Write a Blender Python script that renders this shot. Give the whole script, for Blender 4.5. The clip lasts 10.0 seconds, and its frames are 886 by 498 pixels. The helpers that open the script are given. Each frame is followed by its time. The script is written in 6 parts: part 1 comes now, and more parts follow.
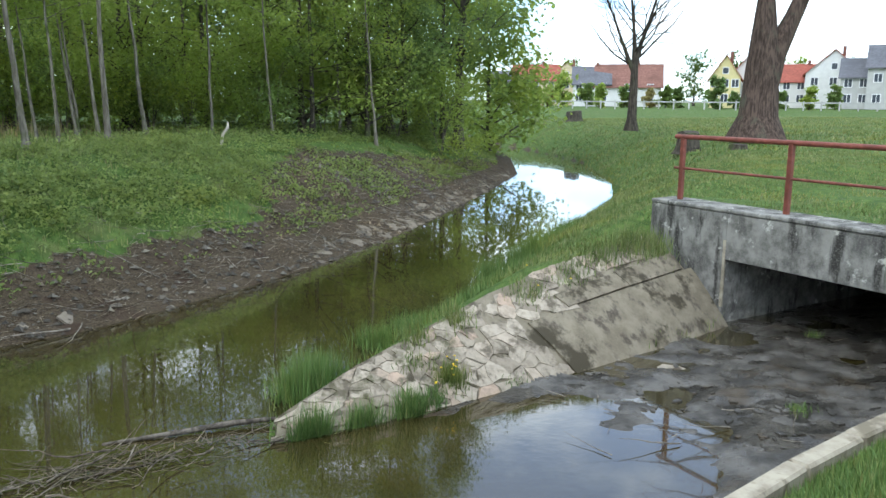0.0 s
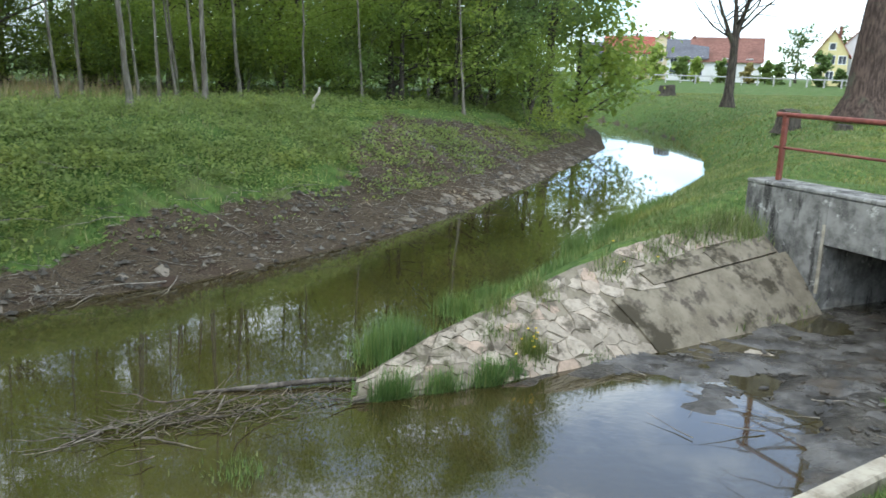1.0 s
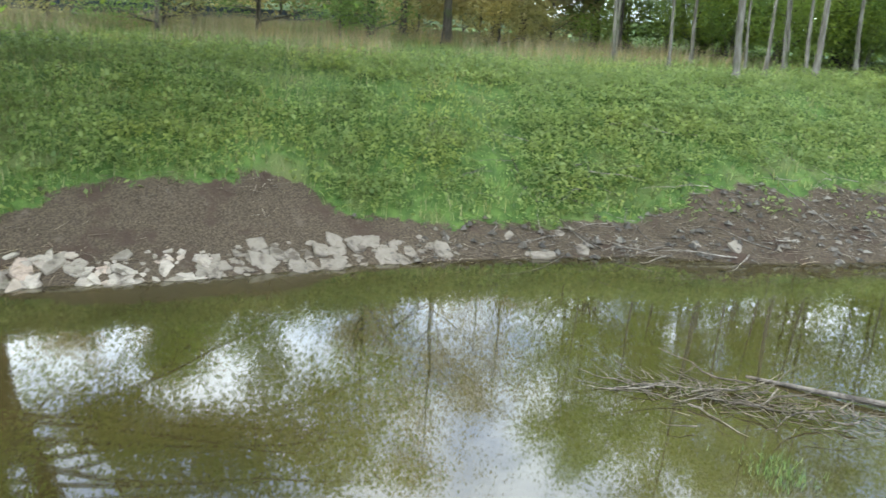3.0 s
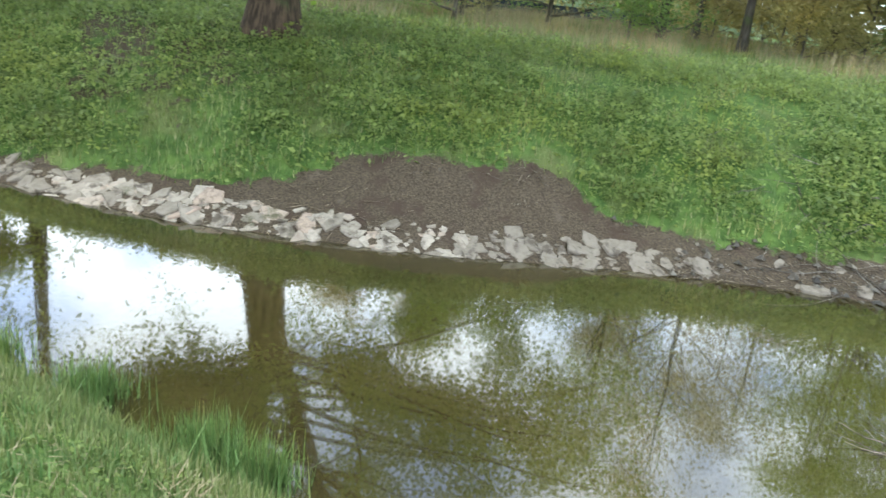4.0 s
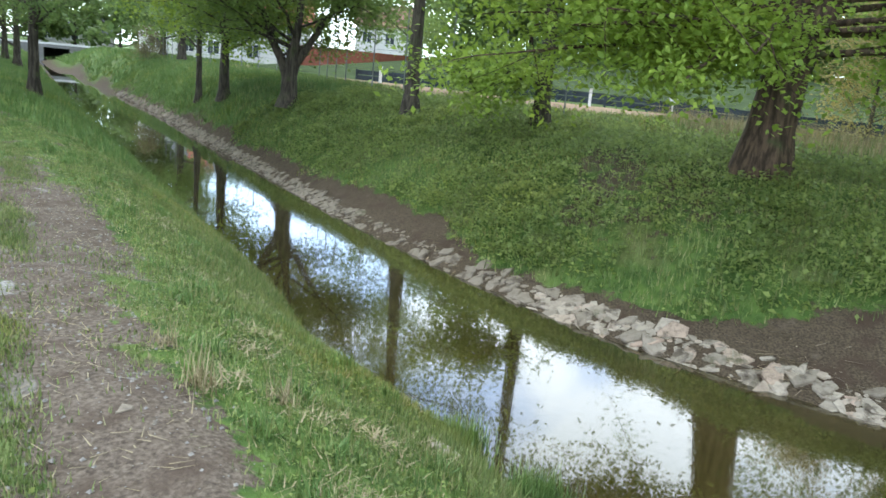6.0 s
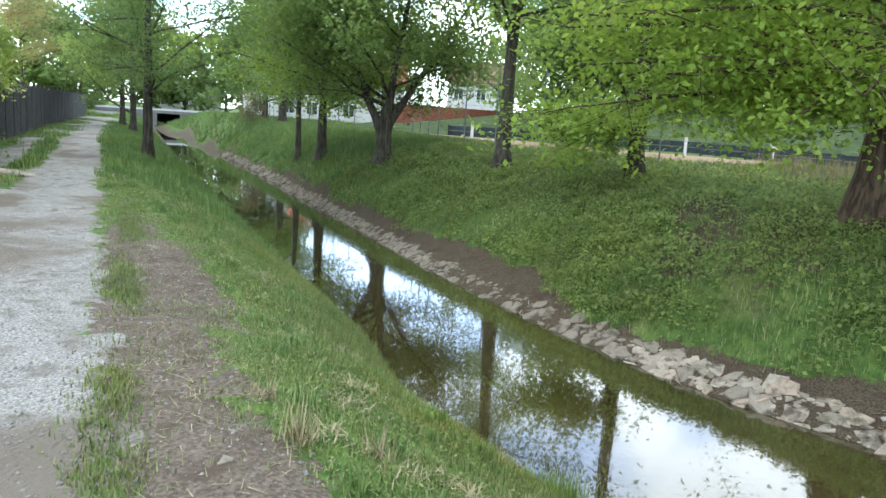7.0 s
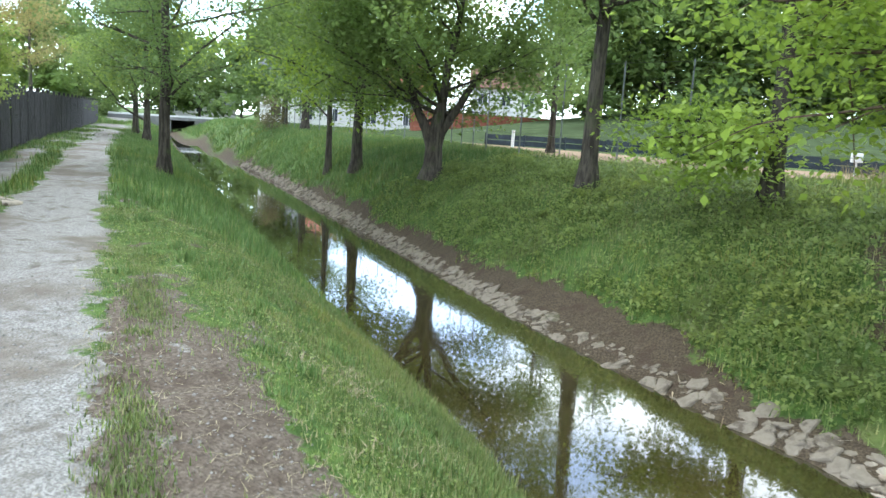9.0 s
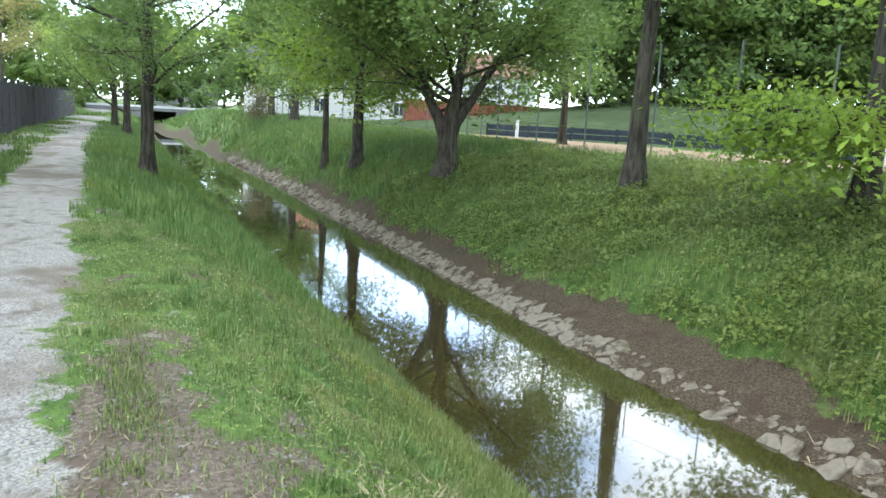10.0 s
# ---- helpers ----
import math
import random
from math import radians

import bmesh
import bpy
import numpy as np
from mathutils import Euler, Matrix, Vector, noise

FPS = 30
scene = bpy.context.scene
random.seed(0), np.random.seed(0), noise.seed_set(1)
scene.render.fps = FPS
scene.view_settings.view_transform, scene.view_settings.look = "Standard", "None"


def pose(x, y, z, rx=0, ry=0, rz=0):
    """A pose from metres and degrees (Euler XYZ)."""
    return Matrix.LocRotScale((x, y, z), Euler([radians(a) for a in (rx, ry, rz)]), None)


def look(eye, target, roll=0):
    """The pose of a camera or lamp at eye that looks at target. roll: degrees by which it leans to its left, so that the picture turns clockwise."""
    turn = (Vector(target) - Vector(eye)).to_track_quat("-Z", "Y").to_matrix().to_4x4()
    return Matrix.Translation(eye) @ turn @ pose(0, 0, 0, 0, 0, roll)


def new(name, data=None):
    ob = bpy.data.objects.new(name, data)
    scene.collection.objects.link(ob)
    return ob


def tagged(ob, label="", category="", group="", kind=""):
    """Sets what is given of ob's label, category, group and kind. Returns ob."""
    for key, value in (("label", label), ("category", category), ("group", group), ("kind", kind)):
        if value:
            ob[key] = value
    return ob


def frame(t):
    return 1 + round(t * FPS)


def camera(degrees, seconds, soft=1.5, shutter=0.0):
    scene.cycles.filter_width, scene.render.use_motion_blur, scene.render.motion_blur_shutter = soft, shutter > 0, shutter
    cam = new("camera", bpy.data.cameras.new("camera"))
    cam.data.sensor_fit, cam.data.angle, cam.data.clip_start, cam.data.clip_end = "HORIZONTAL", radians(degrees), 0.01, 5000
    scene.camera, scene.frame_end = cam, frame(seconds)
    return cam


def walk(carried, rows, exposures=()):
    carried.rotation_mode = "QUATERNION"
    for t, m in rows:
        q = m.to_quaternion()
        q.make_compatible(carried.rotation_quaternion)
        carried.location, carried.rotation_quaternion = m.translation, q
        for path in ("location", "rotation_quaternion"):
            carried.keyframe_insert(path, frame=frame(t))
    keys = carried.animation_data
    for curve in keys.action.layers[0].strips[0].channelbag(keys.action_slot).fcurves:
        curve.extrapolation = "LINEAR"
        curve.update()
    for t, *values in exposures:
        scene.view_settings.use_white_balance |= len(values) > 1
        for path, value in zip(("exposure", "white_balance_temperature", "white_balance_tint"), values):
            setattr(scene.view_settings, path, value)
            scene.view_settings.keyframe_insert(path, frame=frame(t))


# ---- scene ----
cam = camera(58.84, 10.0, shutter=0.15)
PATH = [
    (0, (-0.007, 0.000, 3.152), (-0.024, 1.965, 2.777), 0.38),
    (0.5, (-0.017, -0.003, 3.143), (-0.060, 1.957, 2.749), 1.07),
    (1, (-0.062, -0.002, 3.142), (-0.280, 1.934, 2.690), 1.80),
    (1.5, (-0.123, 0.015, 3.135), (-0.621, 1.885, 2.631), 1.81),
    (2, (-0.183, -0.037, 3.137), (-0.972, 1.724, 2.612), 2.63),
    (2.5, (-0.216, -0.085, 3.162), (-1.319, 1.487, 2.605), 3.03),
    (2.7, (-0.214, -0.066, 3.168), (-1.449, 1.401, 2.601), 2.79),
    (3.8, (-0.243, -0.038, 3.124), (-1.921, 0.848, 2.493), 6.50),
    (4, (-0.237, -0.052, 3.134), (-1.968, 0.719, 2.496), 6.59),
    (4.5, (-0.222, -0.061, 3.154), (-2.067, 0.375, 2.514), 6.09),
    (5, (-0.228, -0.052, 3.140), (-2.134, 0.037, 2.539), 5.84),
    (5.5, (-0.230, -0.090, 3.155), (-2.152, -0.247, 2.621), 5.62),
    (6, (-0.242, -0.108, 3.161), (-2.160, -0.470, 2.726), 5.36),
    (6.2, (-0.243, -0.110, 3.162), (-2.154, -0.538, 2.758), 5.19),
    (7.3, (-0.268, -0.131, 3.153), (-2.132, -0.785, 2.842), 3.37),
    (7.5, (-0.267, -0.133, 3.173), (-2.122, -0.813, 2.863), 3.38),
    (8, (-0.998, -0.745, 3.170), (-2.852, -1.432, 2.868), 3.14),
    (8.5, (-2.089, -1.659, 3.165), (-3.955, -2.311, 2.861), 3.53),
    (9, (-3.204, -2.591, 3.160), (-5.077, -3.223, 2.852), 3.60),
    (9.5, (-4.150, -3.383, 3.156), (-6.027, -3.993, 2.834), 3.46),
    (10, (-5.052, -4.138, 3.152), (-6.933, -4.728, 2.820), 3.25),
]
walk(cam, [(t, look(eye, target, roll)) for t, eye, target, roll in PATH],
     [(0.0, -0.77), (0.7, -0.77), (1.5, -0.46), (2.2, 0.10), (4.0, 0.06), (5.0, -0.12), (6.0, -0.30), (7.5, -0.22), (10.0, 0.0)])

# ---------------------------------------------------------------- world, sun, exposure
SUN_EL, SUN_AZ = 48.0, 215.0          # degrees; azimuth clockwise from +y
world = bpy.data.worlds.new("sky")
scene.world = world
world.use_nodes = True
wn, wl = world.node_tree.nodes, world.node_tree.links
wn.clear()
w_out, w_bg = wn.new("ShaderNodeOutputWorld"), wn.new("ShaderNodeBackground")
w_sky, w_mix = wn.new("ShaderNodeTexSky"), wn.new("ShaderNodeMix")
w_sky.sky_type, w_sky.sun_disc = "NISHITA", False
w_sky.sun_elevation, w_sky.sun_rotation = radians(SUN_EL), radians(SUN_AZ)
w_sky.air_density, w_sky.dust_density = 1.0, 2.0
w_tc, w_map, w_noise, w_ramp = (wn.new("ShaderNodeTexCoord"), wn.new("ShaderNodeMapping"), wn.new("ShaderNodeTexNoise"), wn.new("ShaderNodeValToRGB"))
w_map.inputs["Scale"].default_value = (1.0, 1.0, 1.7)
w_noise.inputs["Scale"].default_value, w_noise.inputs["Detail"].default_value = 4.2, 8.0
w_noise.inputs["Roughness"].default_value = 0.55
w_ramp.color_ramp.elements[0].position, w_ramp.color_ramp.elements[1].position = 0.41, 0.58
w_ramp.color_ramp.elements[0].color = (0.24, 0.24, 0.24, 1)
w_mix.data_type = "RGBA"
w_mix.inputs["B"].default_value = (34.5, 38.8, 42.0, 1)
wl.new(w_tc.outputs["Generated"], w_map.inputs["Vector"])
wl.new(w_map.outputs["Vector"], w_noise.inputs["Vector"])
wl.new(w_noise.outputs["Fac"], w_ramp.inputs["Fac"])
wl.new(w_ramp.outputs["Color"], w_mix.inputs["Factor"])
w_gain = wn.new("ShaderNodeMix")
w_gain.data_type, w_gain.blend_type = "RGBA", "MULTIPLY"
w_gain.inputs["Factor"].default_value, w_gain.inputs["B"].default_value = 1.0, (3.2, 4.3, 5.7, 1)
wl.new(w_sky.outputs["Color"], w_gain.inputs["A"])
wl.new(w_gain.outputs["Result"], w_mix.inputs["A"])
wl.new(w_mix.outputs["Result"], w_bg.inputs["Color"])
w_bg.inputs["Strength"].default_value = 0.12
wl.new(w_bg.outputs["Background"], w_out.inputs["Surface"])

sun = new("sun", bpy.data.lights.new("sun", "SUN"))
sun.data.energy, sun.data.angle, sun.data.color = 1.3, radians(12), (1.0, 0.95, 0.87)
_el, _az = radians(SUN_EL), radians(SUN_AZ)
sun.matrix_world = look((0, 0, 40), Vector((0, 0, 40)) - Vector((math.sin(_az) * math.cos(_el), math.cos(_az) * math.cos(_el), math.sin(_el))))


# ---------------------------------------------------------------- materials
class Nodes:
    """A small wrapper to wire node materials."""

    def __init__(self, name, rough=0.8, spec=0.3):
        self.mat = bpy.data.materials.new(name)
        self.mat.use_nodes = True
        self.n, self.l = self.mat.node_tree.nodes, self.mat.node_tree.links
        self.bsdf = self.n["Principled BSDF"]
        self.bsdf.inputs["Roughness"].default_value = rough
        self.bsdf.inputs["Specular IOR Level"].default_value = spec
        self.pos = self.n.new("ShaderNodeNewGeometry").outputs["Position"]

    def put(self, socket, value):
        if isinstance(value, bpy.types.NodeSocket):
            self.l.new(value, socket)
        elif value is not None:
            socket.default_value = value

    def noise(self, scale, detail=4.0, rough=0.55, stretch=None, obj=False):
        node = self.n.new("ShaderNodeTexNoise")
        node.inputs["Scale"].default_value = scale
        node.inputs["Detail"].default_value = detail
        node.inputs["Roughness"].default_value = rough
        vec = self.n.new("ShaderNodeTexCoord").outputs["Object"] if obj else self.pos
        if stretch:
            m = self.n.new("ShaderNodeMapping")
            m.inputs["Scale"].default_value = stretch
            self.l.new(vec, m.inputs["Vector"])
            vec = m.outputs["Vector"]
        self.l.new(vec, node.inputs["Vector"])
        return node.outputs["Fac"]

    def voronoi(self, scale, feature="F1", out="Distance"):
        node = self.n.new("ShaderNodeTexVoronoi")
        node.feature = feature
        node.inputs["Scale"].default_value = scale
        self.l.new(self.pos, node.inputs["Vector"])
        return node.outputs[out]

    def ramp(self, fac, *stops):
        node = self.n.new("ShaderNodeValToRGB")
        els = node.color_ramp.elements
        while len(els) < len(stops):
            els.new(0.5)
        for e, (p, c) in zip(els, stops):
            e.position, e.color = p, (*c, 1) if len(c) == 3 else c
        self.l.new(fac, node.inputs["Fac"])
        return node.outputs["Color"]

    def step(self, fac, lo, hi):
        node = self.n.new("ShaderNodeMapRange")
        node.interpolation_type = "SMOOTHSTEP"
        node.inputs["From Min"].default_value, node.inputs["From Max"].default_value = lo, hi
        self.l.new(fac, node.inputs["Value"])
        return node.outputs["Result"]

    def mix(self, fac, a, b, mode="MIX"):
        node = self.n.new("ShaderNodeMix")
        node.data_type, node.blend_type = "RGBA", mode
        self.put(node.inputs["Factor"], fac)
        self.put(node.inputs["A"], (*a, 1) if isinstance(a, tuple) else a)
        self.put(node.inputs["B"], (*b, 1) if isinstance(b, tuple) else b)
        return node.outputs["Result"]

    def maths(self, op, a, b=None):
        node = self.n.new("ShaderNodeMath")
        node.operation = op
        self.put(node.inputs[0], a)
        self.put(node.inputs[1], b)
        return node.outputs["Value"]

    def attr(self, name):
        node = self.n.new("ShaderNodeAttribute")
        node.attribute_name = name
        return node.outputs["Fac"]

    def island(self):
        return self.n.new("ShaderNodeNewGeometry").outputs["Random Per Island"]

    def object_random(self):
        return self.n.new("ShaderNodeObjectInfo").outputs["Random"]

    def bump(self, height, strength=0.4, distance=0.02):
        node = self.n.new("ShaderNodeBump")
        node.inputs["Strength"].default_value = strength
        node.inputs["Distance"].default_value = distance
        self.l.new(height, node.inputs["Height"])
        self.l.new(node.outputs["Normal"], self.bsdf.inputs["Normal"])
        return self

    def done(self, colour, rough=None):
        self.put(self.bsdf.inputs["Base Color"], (*colour, 1) if isinstance(colour, tuple) else colour)
        self.put(self.bsdf.inputs["Roughness"], rough)
        return self.mat


def plain(name, colour, rough=0.7, grain=8.0, vary=0.25, metal=0.0, bump=0.2):
    """A painted or mineral surface with fine grain and broader staining."""
    m = Nodes(name, rough)
    dark = tuple(c * (1 - vary) for c in colour)
    light = tuple(min(1, c * (1 + vary)) for c in colour)
    base = m.ramp(m.noise(grain, 6), (0.3, dark), (0.7, light))
    base = m.mix(m.step(m.noise(grain * 0.13, 3), 0.45, 0.75), base, dark)
    m.bsdf.inputs["Metallic"].default_value = metal
    return m.bump(m.noise(grain * 5, 5), bump, 0.01).done(base)


def ground_material():
    m = Nodes("ground_cover", 0.95, 0.15)
    fine, mid, big = m.noise(38, 6), m.noise(5.5, 5), m.noise(0.9, 4)
    grass = m.mix(m.step(mid, 0.35, 0.7), (0.048, 0.088, 0.020), (0.105, 0.165, 0.038))
    grass = m.mix(m.step(big, 0.52, 0.68), grass, (0.115, 0.135, 0.045))
    soil = m.mix(m.step(fine, 0.3, 0.7), (0.038, 0.028, 0.018), (0.112, 0.084, 0.054))
    soil = m.mix(m.step(mid, 0.58, 0.8), soil, (0.125, 0.098, 0.072))
    soil = m.mix(m.step(m.noise(1.7, 6, 0.65), 0.52, 0.66), soil, (0.060, 0.040, 0.027))
    pebble = m.voronoi(26)
    gravel = m.mix(m.step(m.noise(60, 3), 0.35, 0.65), (0.16, 0.15, 0.132), (0.33, 0.315, 0.285))
    gravel = m.mix(m.step(mid, 0.48, 0.75), gravel, (0.13, 0.112, 0.09))
    gravel = m.mix(m.step(m.noise(0.55, 4, 0.6), 0.47, 0.62), gravel, (0.145, 0.122, 0.095))
    mud = m.mix(m.step(m.noise(2.4, 7, 0.7), 0.38, 0.66), (0.024, 0.021, 0.016), (0.090, 0.080, 0.064))
    edge = m.maths("MULTIPLY", m.maths("SUBTRACT", m.noise(2.6, 7, 0.7), 0.5), 2.2)

    def mask(name):
        return m.step(m.maths("ADD", m.attr(name), edge), 0.42, 0.58)

    dry = m.mix(m.step(fine, 0.3, 0.7), (0.070, 0.053, 0.039), (0.170, 0.136, 0.102))
    dry = m.mix(m.step(mid, 0.45, 0.7), dry, (0.082, 0.060, 0.043))
    soil = m.mix(m.step(m.attr("gravel"), 0.02, 0.16), soil, dry)
    colour = m.mix(mask("soil"), grass, soil)
    colour = m.mix(mask("gravel"), colour, gravel)
    is_mud = mask("mud")
    colour = m.mix(is_mud, colour, mud)
    height = m.maths("ADD", m.maths("MULTIPLY", pebble, 0.5), m.maths("ADD", fine, m.maths("MULTIPLY", mid, 2.0)))
    rough = m.mix(is_mud, (0.95, 0.95, 0.95), m.ramp(m.noise(3.3, 5), (0.35, (0.16,) * 3), (0.65, (0.5,) * 3)))
    return m.bump(height, 0.55, 0.05).done(colour, rough)


def water_material():
    m = Nodes("murky_canal_water", 0.03, 0.5)
    colour = m.mix(m.step(m.noise(0.55, 3), 0.35, 0.7), (0.031, 0.0245, 0.0075), (0.048, 0.0365, 0.012))
    m.bsdf.inputs["IOR"].default_value = 1.33
    ripple = m.maths("ADD", m.noise(9.0, 3, 0.6), m.maths("MULTIPLY", m.noise(1.6, 2), 1.4))
    m.bsdf.inputs["Coat Weight"].default_value, m.bsdf.inputs["Coat Roughness"].default_value = 1.0, 0.02
    return m.bump(ripple, 0.040, 0.05).done(colour)


def blade_material(name, dark, light, dry):
    m = Nodes(name, 0.55, 0.25)
    rnd = m.island()
    colour = m.ramp(rnd, (0.0, dark), (0.78, light), (0.94, dry))
    colour = m.mix(m.step(m.noise(0.8, 3), 0.4, 0.7), colour, m.mix(0.55, colour, dark))
    colour = m.mix(m.step(m.noise(0.37, 4, 0.6), 0.48, 0.66), colour, (1.28, 1.10, 0.85), "MULTIPLY")
    m.bsdf.inputs["Transmission Weight"].default_value = 0.0
    m.bsdf.inputs["Subsurface Weight"].default_value = 0.0
    return m.done(colour)


def leaf_material(name, dark, light):
    """Thin leaves: a glossy face and light let through from behind."""
    m = Nodes(name, 0.5, 0.35)
    rnd = m.island()
    colour = m.ramp(rnd, (0.0, dark), (1.0, light))
    colour = m.mix(m.step(m.noise(0.9, 4, 0.6), 0.42, 0.68), colour, m.mix(0.6, colour, dark))
    colour = m.mix(m.step(m.noise(0.41, 4, 0.6), 0.48, 0.66), colour, (1.22, 1.08, 0.85), "MULTIPLY")
    m.done(colour)
    out = m.n["Material Output"]
    tr, mixs = m.n.new("ShaderNodeBsdfTranslucent"), m.n.new("ShaderNodeMixShader")
    m.l.new(m.mix(0.5, colour, light), tr.inputs["Color"])
    mixs.inputs["Fac"].default_value = 0.6
    m.l.new(m.bsdf.outputs["BSDF"], mixs.inputs[1])
    m.l.new(tr.outputs["BSDF"], mixs.inputs[2])
    m.l.new(mixs.outputs["Shader"], out.inputs["Surface"])
    return m.mat


def bark_material(name, dark, light, moss=(0.07, 0.085, 0.035)):
    m = Nodes(name, 0.92, 0.15)
    ridges = m.noise(14, 6, 0.6, (1, 1, 0.18))
    colour = m.mix(m.step(ridges, 0.35, 0.65), dark, light)
    colour = m.mix(m.step(m.noise(1.8, 4), 0.55, 0.75), colour, moss)
    return m.bump(ridges, 0.9, 0.03).done(colour)


def concrete_material(name, light, dark, stain, moss=None):
    m = Nodes(name, 0.9, 0.2)
    colour = m.mix(m.step(m.noise(3.5, 7, 0.65), 0.35, 0.65), dark, light)
    colour = m.mix(m.step(m.noise(5.0, 5, 0.6, (1, 1, 0.22)), 0.5, 0.66), colour, stain)
    colour = m.mix(m.step(m.noise(45, 4), 0.45, 0.7), colour, m.mix(0.35, colour, light))
    if not moss:
        colour = m.mix(m.step(m.noise(4.2, 6, 0.7), 0.58, 0.68), colour, tuple(min(1, c * 1.7) for c in light))
    if moss:
        colour = m.mix(m.step(m.noise(1.6, 6, 0.65), 0.53, 0.62), colour, moss)
    return m.bump(m.noise(30, 6), 0.35, 0.01).done(colour)


def m_mid(a, b):
    return tuple((p + q) / 2 for p, q in zip(a, b))


def stone_material(name, a, b, dirt):
    m = Nodes(name, 0.88, 0.2)
    colour = m.ramp(m.object_random(), (0.0, a), (0.7, b), (0.85, (b[0], b[1] * 0.86, b[2] * 0.82)), (1.0, m_mid(a, b)))
    colour = m.mix(m.step(m.noise(12, 6, 0.6), 0.4, 0.7), colour, m.mix(0.4, colour, dirt))
    colour = m.mix(m.step(m.noise(4.2, 6, 0.65), 0.49, 0.64), colour, dirt)
    colour = m.mix(m.step(m.noise(1.3, 6, 0.7), 0.56, 0.68), colour, (0.085, 0.080, 0.042))
    return m.bump(m.noise(26, 6), 0.5, 0.015).done(colour)


M_GROUND, M_WATER = ground_material(), water_material()
M_GRASS = blade_material("grass_blades", (0.085, 0.132, 0.037), (0.225, 0.268, 0.082), (0.30, 0.27, 0.13))
M_GRASS_TALL = blade_material("tall_grass_blades", (0.070, 0.135, 0.034), (0.160, 0.250, 0.070), (0.24, 0.26, 0.09))
M_DRY = blade_material("dry_reed_blades", (0.20, 0.16, 0.085), (0.34, 0.28, 0.16), (0.15, 0.14, 0.06))
M_HERB = leaf_material("ground_herb_leaves", (0.090, 0.146, 0.044), (0.335, 0.400, 0.125))
M_LEAF_MAPLE = leaf_material("maple_leaves", (0.165, 0.255, 0.034), (0.320, 0.430, 0.080))
M_LEAF_LINDEN = leaf_material("linden_leaves", (0.120, 0.190, 0.046), (0.235, 0.325, 0.098))
M_LEAF_DARK = leaf_material("alder_leaves", (0.095, 0.158, 0.045), (0.200, 0.285, 0.095))
M_LEAF_YOUNG = leaf_material("young_woodland_leaves", (0.215, 0.305, 0.050), (0.350, 0.440, 0.108))
M_LEAF_OCHRE = leaf_material("ochre_spring_leaves", (0.28, 0.240, 0.090), (0.46, 0.405, 0.170))
M_LEAF_BROWN = leaf_material("brown_budding_leaves", (0.095, 0.085, 0.040), (0.190, 0.170, 0.078))
M_BARK = bark_material("brown_bark", (0.034, 0.029, 0.023), (0.100, 0.085, 0.067))
M_BARK_RED = bark_material("reddish_old_bark", (0.040, 0.028, 0.022), (0.12, 0.084, 0.066), (0.09, 0.085, 0.06))
M_BARK_WARM = bark_material("warm_brown_bark", (0.036, 0.026, 0.018), (0.122, 0.083, 0.056))
M_BARK_PALE = bark_material("pale_sapling_bark", (0.10, 0.088, 0.068), (0.22, 0.20, 0.16))
M_TWIG = bark_material("weathered_twigs", (0.055, 0.046, 0.037), (0.185, 0.160, 0.128), (0.06, 0.05, 0.04))
M_STICK = bark_material("pale_dead_sticks", (0.13, 0.11, 0.085), (0.33, 0.29, 0.235), (0.10, 0.08, 0.06))
M_CONCRETE = concrete_material("weathered_concrete", (0.29, 0.28, 0.25), (0.110, 0.105, 0.094), (0.045, 0.042, 0.037))
M_SLAB = concrete_material("revetment_concrete", (0.250, 0.215, 0.155), (0.165, 0.138, 0.096), (0.085, 0.070, 0.052), (0.060, 0.050, 0.032))
M_KERB = concrete_material("kerb_concrete", (0.44, 0.39, 0.30), (0.29, 0.25, 0.19), (0.16, 0.135, 0.095), (0.20, 0.17, 0.12))
M_STONE = stone_material("pale_pitching_stone", (0.27, 0.228, 0.172), (0.43, 0.368, 0.285), (0.13, 0.108, 0.078))
M_RIPRAP = stone_material("pale_toe_stone", (0.205, 0.172, 0.130), (0.375, 0.322, 0.250), (0.095, 0.076, 0.055))
M_RUST = plain("red_oxide_paint", (0.20, 0.060, 0.042), 0.55, 12, 0.35)


# ---------------------------------------------------------------- mesh helpers
def mesh_from(name, verts, faces, mat=None, smooth=False):
    me = bpy.data.meshes.new(name)
    me.from_pydata([tuple(v) for v in verts], [], [tuple(f) for f in faces])
    if mat:
        me.materials.append(mat)
    if smooth:
        me.polygons.foreach_set("use_smooth", [True] * len(me.polygons))
    me.update()
    return me


def mesh_soup(name, verts, size, mat):
    """A mesh of loose polygons, each of `size` corners; verts is an array of shape (n * size, 3)."""
    me = bpy.data.meshes.new(name)
    count = len(verts) // size
    me.vertices.add(len(verts))
    me.vertices.foreach_set("co", np.ascontiguousarray(verts, dtype=np.float32).ravel())
    me.loops.add(len(verts))
    me.loops.foreach_set("vertex_index", np.arange(len(verts), dtype=np.int32))
    me.polygons.add(count)
    me.polygons.foreach_set("loop_start", np.arange(0, len(verts), size, dtype=np.int32))
    me.materials.append(mat)
    me.update(calc_edges=True)
    return me


def child(name, me, parent=None, label=""):
    ob = new(name, me)
    ob.parent = parent
    if label:
        ob["label"] = label
    return ob


